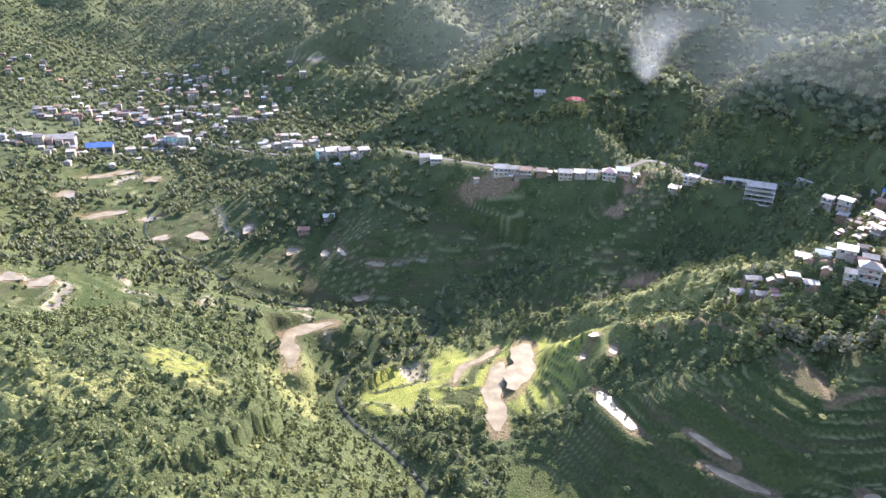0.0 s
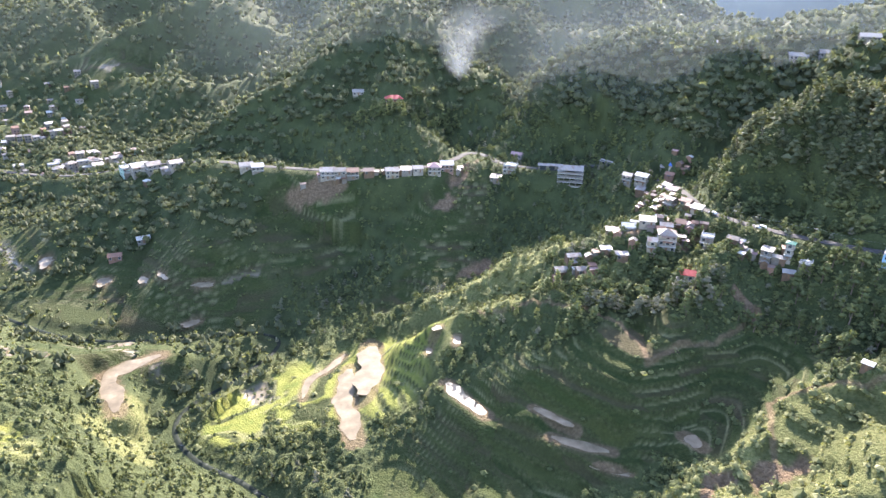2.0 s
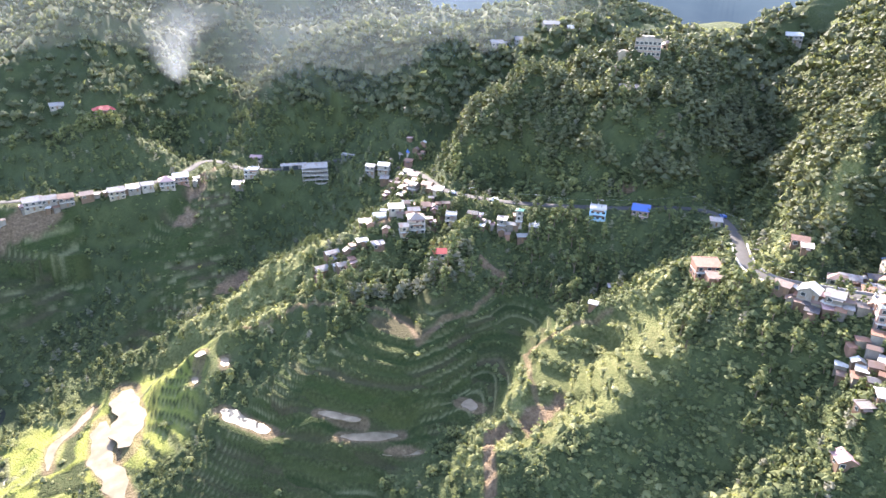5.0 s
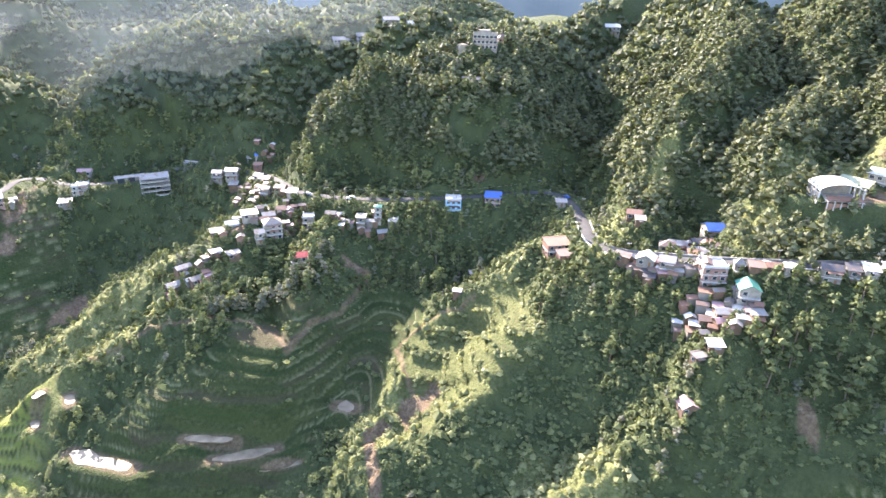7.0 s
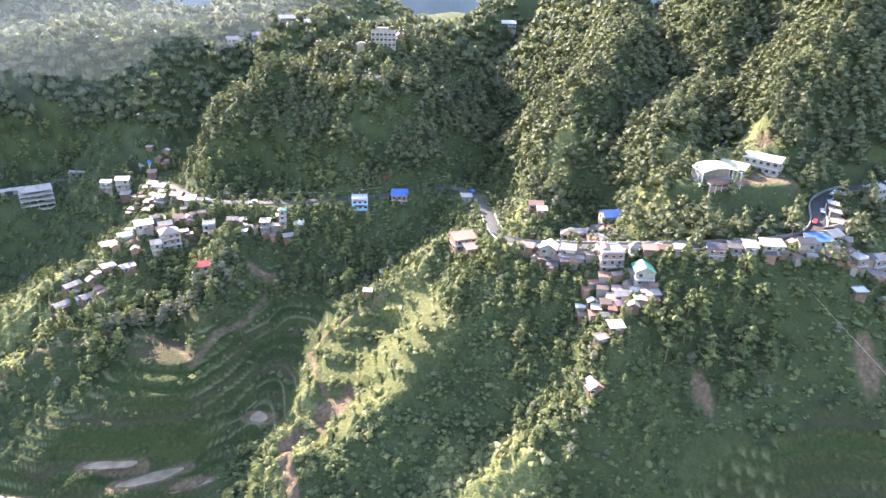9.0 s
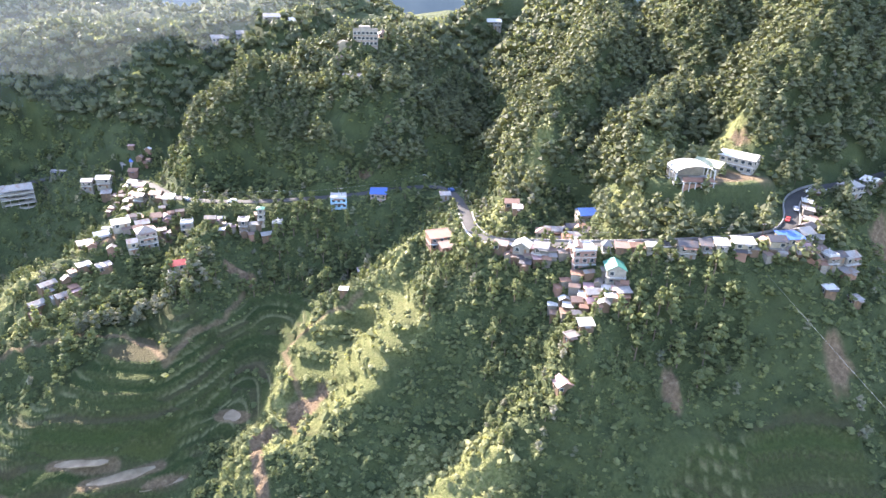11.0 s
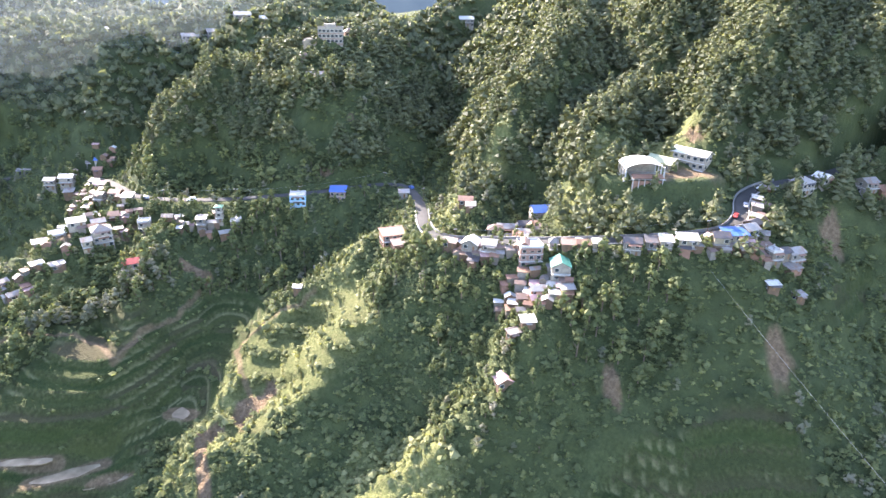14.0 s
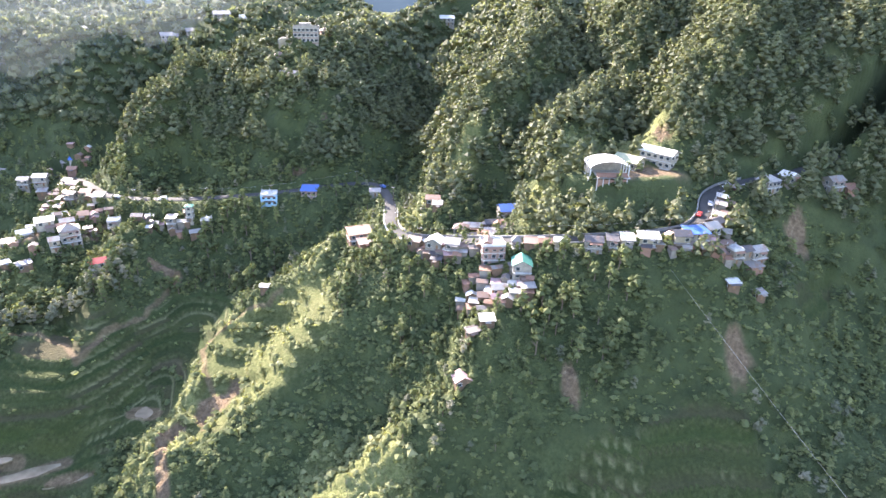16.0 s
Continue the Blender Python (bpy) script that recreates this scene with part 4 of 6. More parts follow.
MIDDLE_ROAD = [
    (2, 431, 0, 10, 8, 2, "white", "zinc", "gable"), (10, 430, 0, 8, 7, 1, "grey", "grey", "gable"), (19, 429, 0, 8, 7, 2, "concrete", "rust", "gable"), (30, 428, 0, 7, 6, 1, "wood", "brown", "gable"),
    (46, 425, 0, 9, 7, 2, "cream", "zinc", "gable"), (56, 425, 0, 7, 6, 1, "grey", "grey", "shed"), (64, 425, 0, 7, 6, 1, "white", "zinc", "gable"), (76, 426, -8, 9, 8, 2, "white", "pink", "hip"),
    (86, 427, -8, 9, 8, 2, "pink", "white", "gable"), (126, 413, -30, 9, 7, 2, "white", "zinc", "flat"), (117, 412, -30, 7, 6, 1, "concrete", "grey", "shed"),
]
MIDDLE_ROAD_WEST = [
    (141, 443, -40, 8, 5, 1, "white", "pink", "gable"), (-56, 445, 10, 9, 7, 1, "white", "zinc", "gable"), (-47, 443, 10, 8, 7, 2, "grey", "white", "gable"), (-138, 499, 30, 12, 9, 2, "white", "white", "gable"),
    (-127, 492, 30, 10, 8, 2, "grey", "grey", "gable"), (-147, 507, 30, 10, 9, 3, "green", "zinc", "flat"), (-110, 481, 30, 9, 7, 1, "white", "zinc", "gable"), (-139, 417, 10, 8, 6, 1, "brick", "rust", "gable"),
    (-123, 428, 20, 8, 6, 1, "grey", "white", "gable"), (58, 519, 0, 14, 8, 1, "pink", "red", "hip"), (31, 547, 0, 9, 7, 1, "white", "zinc", "gable"),
]
HILLTOP = [
    (306, 268, -40, 8, 8, 1, "cream", "brown", "hip"), (359, 384, -30, 12, 8, 2, "white", "zinc", "gable"), (345, 398, -30, 14, 8, 2, "grey", "grey", "gable"), (372, 372, -30, 10, 8, 1, "white", "white", "gable"),
    (330, 410, -30, 12, 8, 1, "white", "zinc", "gable"), (292, 452, -30, 10, 8, 2, "white", "white", "gable"), (476, 258, -50, 12, 8, 2, "white", "white", "gable"), (474, 234, -50, 14, 8, 1, "grey", "grey", "gable"),
    (370, 163, -50, 6, 5, 1, "grey", "zinc", "gable"), (293, 247, -45, 10, 5, 1, "grey", "grey", "gable"), (342, 262, -40, 8, 8, 1, "pink", "brown", "hip"),
]
for rows, group, near in ((ROAD_VILLAGE, RV, True), (ROAD_VILLAGE_LOW, RV, True), (ROAD_VILLAGE_FAR, RV, True), (LOWER_CLUSTER, RV, True), (RIDGE_VILLAGE, LV, True), (RIDGE_VILLAGE_UP, LV, True),
                          (RIDGE_VILLAGE_BACK, LV, True), (ROADSIDE_HOUSES, "", True), (MIDDLE_ROAD, "houses along the far road", True), (MIDDLE_ROAD_WEST, "houses along the far road", True), (HILLTOP, "houses on the hilltops", True)):
    for x, y, yaw, w, d, floors, wall, roof, style in rows:
        if group == LV:
            w, d = w * 0.82, d * 0.82
        kind = "shed" if w * d * floors < 22 else "house"
        where = "beside the road" if min(np.hypot(ROAD_LINE[:, 0] - x, ROAD_LINE[:, 1] - y)) < 11 else "on the hillside"
        house(x, y, yaw, w, d, floors, wall, roof, style, name=kind, group=group, near=near, beside=where)


def clutter(cx, cy, rx, ry, turn, n, yaw, seed, group, beside):
    """Small sheds and huts crowded between the houses."""
    r = random.Random(seed)
    made = 0
    for _ in range(n * 8):
        a, k = r.uniform(0, 6.283), math.sqrt(r.random())
        u, v = math.cos(a) * k * rx, math.sin(a) * k * ry
        c, s = math.cos(radians(turn)), math.sin(radians(turn))
        x, y = cx + u * c - v * s, cy + u * s + v * c
        if any(math.hypot(x - p, y - q) < e * 0.72 for p, q, e in CLEAR) or min(np.hypot(ROAD_LINE[:, 0] - x, ROAD_LINE[:, 1] - y)) < 5.2:
            continue
        house(x, y, yaw + r.uniform(-18, 18), r.uniform(2.4, 4.4), r.uniform(2.2, 3.6), 1, r.choice(("wood", "wood", "brick", "grey", "concrete")),
              r.choice(("zinc", "rust", "brown", "grey", "rust", "dark", "white", "pink", "brown")), r.choice(("gable", "shed", "shed", "front")), name="shed", group=group, near=False, storey=2.3, beside=beside)
        made += 1
        if made == n:
            break


clutter(216, 64, 14, 9, -60, 26, -58, 1, RV, "on the hillside")
clutter(226, 92, 16, 8, -70, 18, -66, 2, RV, "on the hillside")
clutter(250, 90, 12, 8, -60, 14, -60, 3, RV, "on the hillside")
clutter(262, 12, 30, 6, -60, 18, -60, 4, RV, "beside the road")
clutter(290, 1, 16, 5, 0, 8, 0, 5, RV, "beside the road")
clutter(165, 272, 28, 12, 0, 16, -25, 6, LV, "on the hillside")
clutter(120, 264, 16, 8, 0, 8, 0, 7, LV, "on the hillside")
clutter(188, 310, 12, 26, 0, 16, -60, 8, LV, "on the hillside")
clutter(196, 240, 16, 7, -45, 10, -50, 9, LV, "beside the road")
clutter(212, 354, 14, 10, 0, 7, -50, 10, LV, "on the hillside")
clutter(40, 428, 60, 5, 0, 12, 0, 11, "houses along the far road", "beside the road")


# ---- the town in the far basin ----
def town():
    r = random.Random(4)
    walls, roofs = ["white", "white", "cream", "grey", "concrete", "pink", "green", "wood"], ["zinc", "white", "zinc", "grey", "rust", "grey", "brown", "zinc"]
    # quarters of the town: x, y, spread across and along, how many
    far, spare = [], random.Random(12)
    for cx, cy, sx, sy, n in ((-480, 735, 70, 30, 62), (-400, 730, 50, 40, 50), (-350, 640, 36, 34, 44), (-440, 560, 60, 30, 46), (-510, 690, 50, 24, 26), (-420, 830, 80, 50, 30), (-300, 710, 50, 40, 26), (-240, 610, 40, 24, 28), (-188, 600, 26, 22, 18),
                              (-140, 508, 22, 12, 20), (-112, 486, 16, 8, 8), (-570, 880, 110, 50, 22), (-310, 800, 70, 50, 18), (-700, 880, 60, 40, 12)):
        for _ in range(n):
            x, y = cx + r.gauss(0, sx * 0.55), cy + r.gauss(0, sy * 0.55)
            if any(math.hypot(x - a, y - b) < c * 0.8 for a, b, c in CLEAR) or np.hypot(ROAD_LINE[:, 0] - x, ROAD_LINE[:, 1] - y).min() < 7:
                continue
            big = r.random() < 0.22
            if y > 655:
                far.append((x, y))
                CLEAR.append((x, y, 5))
                continue
            house(x, y, r.uniform(10, 45), r.uniform(7, 10.5) if big else r.uniform(4.2, 5.6), r.uniform(5, 7) if big else r.uniform(4, 5.5), r.choice((2, 2, 3, 3)) if big else r.choice((1, 1, 1, 2)),
                  r.choice(walls), r.choice(roofs), "flat" if big and r.random() < 0.5 else r.choice(("gable", "gable", "hip", "shed")), group="houses of the far town", near=False, beside="in the far town")

    # the quarters farthest off, joined
    mats = [WALLS[k] for k in ("white", "cream", "grey", "concrete", "pink", "wood")] + [ROOFS[k] for k in ("zinc", "white", "grey", "rust", "brown")] + [GLASS]
    bm = bmesh.new()
    xs, ys = np.array([p[0] for p in far]), np.array([p[1] for p in far])
    zs = height(xs, ys)

    def paint(index, start):
        bm.faces.ensure_lookup_table()
        for f in bm.faces[start:]:
            f.material_index = index
    for x, y, z in zip(xs, ys, zs):
        w, d, h = spare.uniform(2.0, 4.4), spare.uniform(1.9, 3.2), spare.choice((2.8, 2.8, 5.4, 5.4, 8))
        first, count = len(bm.verts), len(bm.faces)
        box(-w, w, -d, d, -4, h, bm)
        paint(spare.choice((0, 0, 1, 2, 3, 4, 5)), count)
        count = len(bm.faces)
        for floor in range(int(h / 2.7)):
            for u in (-0.5, 0.5):
                box(u * w - 0.7, u * w + 0.7, -d - 0.06, -d + 0.05, floor * 2.75 + 0.9, floor * 2.75 + 2.1, bm)
        paint(11, count)
        count = len(bm.faces)
        rb, _ = roof_mesh(spare.choice(("gable", "hip", "shed", "gable")), w, d, h, 0.4, None)
        me = bpy.data.meshes.new("roof_piece")
        rb.to_mesh(me)
        rb.free()
        bm.from_mesh(me)
        bpy.data.meshes.remove(me)
        paint(spare.choice((6, 6, 7, 8, 8, 9, 10)), count)
        bm.verts.ensure_lookup_table()
        bmesh.ops.transform(bm, matrix=pose(x, y, z, 0, 0, spare.uniform(10, 45)), verts=bm.verts[first:])
    me = bpy.data.meshes.new("town_houses")
    bm.to_mesh(me)
    bm.free()
    for m in mats:
        me.materials.append(m)
    tagged(new("town_houses", me), "crowded small houses with metal roofs in the far town", "houses", kind="stuff")


town()


def long_hall(x, y, yaw, w, d, h, roof, label, name="hall"):
    """A long low hall with a shallow gable and a row of bays."""
    thing = new(name)
    z = float(height(np.array([x]), np.array([y]))[0])
    thing.matrix_world = pose(x, y, z, 0, 0, yaw)
    tagged(thing, label, "hall")
    CLEAR.append((x, y, w * 0.55))
    part("wall", box(-w / 2, w / 2, -d / 2, d / 2, -3, h), WALLS["grey"], thing)
    bm, _ = roof_mesh("gable", w / 2, d / 2, h, 0.6, None)
    part("roof", bm, ROOFS[roof], thing, f"{COLOUR[roof]} metal roof")
    # the shade inside each bay is a dark glossy panel on the solid wall
    for i in range(int(w / 6)):
        part("bay", box(-w / 2 + 6 * i + 1, -w / 2 + 6 * i + 5, -d / 2 - 0.06, -d / 2 + 0.05, 0, 3.2), GLASS, thing, "dark panel standing for a shaded open bay")
    return thing


long_hall(-404, 592, 24, 24, 13, 5, "blue", "long hall with a bright blue metal roof in the far town")
long_hall(-436, 574, 24, 34, 14, 6, "zinc", "long grey hall with a galvanised roof in the far town")
long_hall(154, 407, -18, 16, 4, 3, "zinc", "long low shelter with a galvanised roof beside the mountain road", "shelter")
long_hall(196, 405, -62, 13, 4, 2.6, "zinc", "low shelter with a galvanised roof along the mountain road", "shelter")


# ---- the unfinished concrete building below the road ----
def frame_building(x, y, yaw, w, d, floors):
    thing = tagged(new("apartment_building"), "unfinished pale concrete building of open floors below the road", "building")
    z = 64.0      # its top floor lies level with the road
    thing.matrix_world = pose(x, y, z, 0, 0, yaw)
    CLEAR.append((x, y, w * 0.6))
    st = 3.0
    for f in range(floors + 1):
        part("floor_slab", box(-w / 2, w / 2, -d / 2, d / 2, f * st + 2.6, f * st + 2.95), SLAB, thing, "pale concrete floor slab")
        if 0 < f:
            part("parapet", box(-w / 2, w / 2, -d / 2 - 0.05, -d / 2 + 0.15, f * st + 2.95, f * st + 3.85), WALLS["grey"], thing, "pale parapet wall")
            part("back_wall", box(-w / 2 + 0.3, w / 2 - 0.3, d / 2 - 2.6, d / 2 - 2.4, f * st + 2.96, f * st + 5.59), WALLS["concrete"], thing)
    for i in range(5):
        for yy in (-d / 2 + 0.25, d / 2 - 0.25):
            xx = -w / 2 + 0.25 + (w - 0.5) * i / 4
            part("column", box(xx - 0.2, xx + 0.2, yy - 0.2, yy + 0.2, -12, floors * st + 2.6), WALLS["grey"], thing)
    bm, _ = roof_mesh("gable", w / 2 - 0.5, d / 2, floors * st + 5.2, 0.4, None)
    part("roof", bm, ROOFS["zinc"], thing, "galvanised roof")
    for i in range(5):
        xx = -w / 2 + 0.8 + (w - 1.6) * i / 4
        part("roof_post", box(xx - 0.12, xx + 0.12, -0.12, 0.12, floors * st + 2.95, floors * st + 5.5), STEEL, thing)


frame_building(163, 392, -20, 17, 9, 4)


# ---- the hall, the canteen and the school on the levelled spur ----
YARD = 123.5


def arched_hall(x, y, yaw, span, depth):
    thing = tagged(new("gymnasium"), "open hall with a wide white arched roof on concrete columns", "hall")
    thing.matrix_world = pose(x, y, YARD, 0, 0, yaw)
    CLEAR.append((x, y, span * 0.62))
    bm = bmesh.new()
    k = 14
    rows = []
    for j, yy in enumerate((-depth / 2 - 0.8, depth / 2 + 0.8)):
        for lift in (0.0, -0.18):
            rows.append([bm.verts.new(((span / 2 + 0.8) * math.sin(a), yy, 4.6 + lift + 2.6 * (math.cos(a) - math.cos(1.25)) / (1 - math.cos(1.25)))) for a in [-1.25 + 2.5 * i / k for i in range(k + 1)]])
    for i in range(k):
        bm.faces.new((rows[0][i], rows[0][i + 1], rows[2][i + 1], rows[2][i]))
        bm.faces.new((rows[1][i + 1], rows[1][i], rows[3][i], rows[3][i + 1]))
        bm.faces.new((rows[0][i + 1], rows[0][i], rows[1][i], rows[1][i + 1]))
        bm.faces.new((rows[2][i], rows[2][i + 1], rows[3][i + 1], rows[3][i]))
    part("roof", bm, ROOFS["white"], thing, "white curved metal roof")
    for i in range(4):
        yy = -depth / 2 + depth * i / 3
        for sx in (-1, 1):
            part("column", box(sx * span / 2 - 0.25, sx * span / 2 + 0.25, yy - 0.25, yy + 0.25, -2.5, 5.6), SLAB, thing)
    part("floor", box(-span / 2 - 1, span / 2 + 1, -depth / 2 - 1, depth / 2 + 1, -3.5, 0.12), SLAB, thing, "concrete floor")
    part("back_wall", box(-span / 2, span / 2, depth / 2 - 0.2, depth / 2, 0.12, 5.4), WALLS["white"], thing)
    part("side_wall", box(-span / 2 - 0.1, -span / 2 + 0.1, -depth / 2, depth / 2, 0.12, 3.2), WALLS["white"], thing)
    # stand with a low rusty roof in front
    part("apron_roof", slab([(-span / 2 + 2, -depth / 2 - 4, 1.6), (span / 2 - 1, -depth / 2 - 4, 1.6), (span / 2 - 1, -depth / 2 - 0.9, 2.6), (-span / 2 + 2, -depth / 2 - 0.9, 2.6)], 0.15), ROOFS["rust"], thing, "low rusty roof")
    for i in range(6):
        xx = -span / 2 + 2.3 + (span - 3.6) * i / 5
        part("post", box(xx - 0.15, xx + 0.15, -depth / 2 - 3.8, -depth / 2 - 3.5, -4.5, 1.5), SLAB, thing)
    part("stand_wall", box(-span / 2 + 2, span / 2 - 1, -depth / 2 - 3.4, -depth / 2 - 3.2, -4.5, 0.3), WALLS["brick"], thing)


arched_hall(283, 50, -56, 16, 11)


def school(x, y, yaw, w, d, floors, wall, roof, style, words, name):
    thing = tagged(new(name), words, "school building")
    thing.matrix_world = pose(x, y, YARD, 0, 0, yaw)
    CLEAR.append((x, y, w * 0.5 + 2))
    st = 3.2
    bm = box(-w / 2, w / 2, -d / 2, d / 2, -3, floors * st)
    rb, rise = roof_mesh(style, w / 2, d / 2, floors * st, 0.9, None)
    for sx in (-w / 2, w / 2 - 0.15):
        if style == "gable":
            v = [bm.verts.new(q) for q in ((sx, -d / 2, floors * st), (sx, d / 2, floors * st), (sx, 0, floors * st + rise - 0.1))]
            bm.faces.new(v)
    part("wall", bm, WALLS[wall], thing)
    part("roof", rb, ROOFS[roof], thing, f"{COLOUR[roof]} metal roof")
    n = int(w / 2.8)
    for f in range(floors):
        part("gallery", box(-w / 2, w / 2, -d / 2 - 1.1, -d / 2 - 0.02, f * st - 0.15, f * st + 0.05), SLAB, thing, "concrete gallery")
        for i in range(n):
            window(thing, 0, -w / 2 + w * (i + 0.5) / n, f * st + 0.95, 1.6, 1.3, w / 2, d / 2)
        for v in (-d / 4, d / 4):
            window(thing, 1, v, f * st + 0.95, 1.4, 1.3, w / 2, d / 2)


school(311, 36, -102, 15, 7, 2, "white", "white", "gable", "long white two-storey school building with a white metal roof", "school")
school(301, 46, -102, 11, 8, 1, "cream", "olive", "gable", "low school wing with an olive green metal roof beside the hall", "school")


# ---- hotel on the hilltop ----
def hotel(x, y, yaw):
    thing = tagged(new("hotel"), "white three-storey hotel with rows of windows on the wooded hilltop", "hotel")
    z = float(height(np.array([x]), np.array([y]))[0])
    thing.matrix_world = pose(x, y, z - 4.0, 0, 0, yaw)
    CLEAR.append((x, y, 11))
    w, d = 15, 9
    part("wall", box(-w / 2, w / 2, -d / 2, d / 2, -5, 9), WALLS["white"], thing)
    rb, _ = roof_mesh("flat", w / 2, d / 2, 9, 0.3, None)
    part("roof", rb, WALLS["white"], thing)
    part("penthouse", box(-4, 3, -2, 3, 9.1, 11.4), WALLS["white"], thing)
    for f in range(3):
        part("ledge", box(-w / 2 - 0.3, w / 2 + 0.3, -d / 2 - 0.5, -d / 2 - 0.01, f * 3 - 0.2, f * 3 + 0.1), WALLS["pink"], thing, "pinkish floor ledge")
        for i in range(6):
            window(thing, 0, -w / 2 + w * (i + 0.5) / 6, f * 3 + 0.9, 1.7, 1.4, w / 2, d / 2)
        for v in (-2.5, 2.5):
            window(thing, 1, v, f * 3 + 0.9, 1.4, 1.4, w / 2, d / 2)
            window(thing, 2, v, f * 3 + 0.9, 1.4, 1.4, w / 2, d / 2)


hotel(325, 263, -52)


def vault(x, y, yaw, span, depth, tall):
    thing = tagged(new("pavilion"), "tan arched pavilion roof on the wooded hilltop beside the hotel", "pavilion")
    z = float(height(np.array([x]), np.array([y]))[0]) - 2.0
    thing.matrix_world = pose(x, y, z, 0, 0, yaw)
    CLEAR.append((x, y, span * 0.6))
    bm = bmesh.new()
    k = 12
    ring = [[bm.verts.new((span / 2 * math.cos(a), yy, 2.5 + tall * math.sin(a))) for a in [math.pi * i / k for i in range(k + 1)]] for yy in (-depth / 2, depth / 2)]
    for i in range(k):
        bm.faces.new((ring[0][i], ring[1][i], ring[1][i + 1], ring[0][i + 1]))
    bm.faces.new(ring[0])
    bm.faces.new(ring[1][::-1])
    part("roof", bm, WALLS["cream"], thing)
    part("base", box(-span / 2, span / 2, -depth / 2, depth / 2, -3, 2.5), WALLS["cream"], thing)


vault(314, 271, -40, 8, 8, 2)

CLEAR.extend([(151, 228, 4.5), (231, 203, 4.5), (244, 187, 4.5), (226, 197, 3), (262, 83, 4), (286, 38, 9), (296, 30, 9), (303, 24, 7), (274, 60, 6)])


# ---- far range, smoke, added haze sheets, poles and cables ----
def far_range():
    """Blue ranges on the horizon, kilometres behind the valley."""
    n = Nodes("far_haze_glow", 1.0)
    # distance haze is painted: a dim blue emission over a near-black base
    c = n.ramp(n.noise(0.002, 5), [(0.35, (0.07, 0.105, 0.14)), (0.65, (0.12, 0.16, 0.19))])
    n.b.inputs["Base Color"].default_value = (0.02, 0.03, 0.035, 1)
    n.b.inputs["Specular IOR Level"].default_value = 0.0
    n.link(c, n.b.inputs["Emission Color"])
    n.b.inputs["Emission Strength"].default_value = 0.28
    rows = ((2300, 185, 34, 1.0), (3000, 240, 40, 2.0), (3900, 315, 46, 3.0))
    a = np.radians(np.arange(-55, 120, 0.4))
    for dist, mean, swing, seed in rows:
        rise = mean + swing * (rough(a * 900, a * 0 + seed * 50, 170, seed, 5)) + dist * 0.085 * step(-4, 26, -np.degrees(a))
        vs, fs = [], []
        for i, (t, h) in enumerate(zip(a, rise)):
            for k, (dd, hh) in enumerate(((-420, -60), (-220, 0.45), (0, 1.0), (260, 0.3))):
                d = dist + dd + 60 * math.sin(t * 37 + k * 2)
                vs.append((math.sin(t) * d, math.cos(t) * d, hh if hh < 0 else h * hh))
        for i in range(len(a) - 1):
            for k in range(3):
                fs.append((i * 4 + k, i * 4 + 4 + k, i * 4 + 5 + k, i * 4 + 1 + k))
        me = bpy.data.meshes.new("backdrop")
        me.from_pydata(vs, [], fs)
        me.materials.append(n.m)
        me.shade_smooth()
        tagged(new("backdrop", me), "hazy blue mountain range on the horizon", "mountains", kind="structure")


far_range()


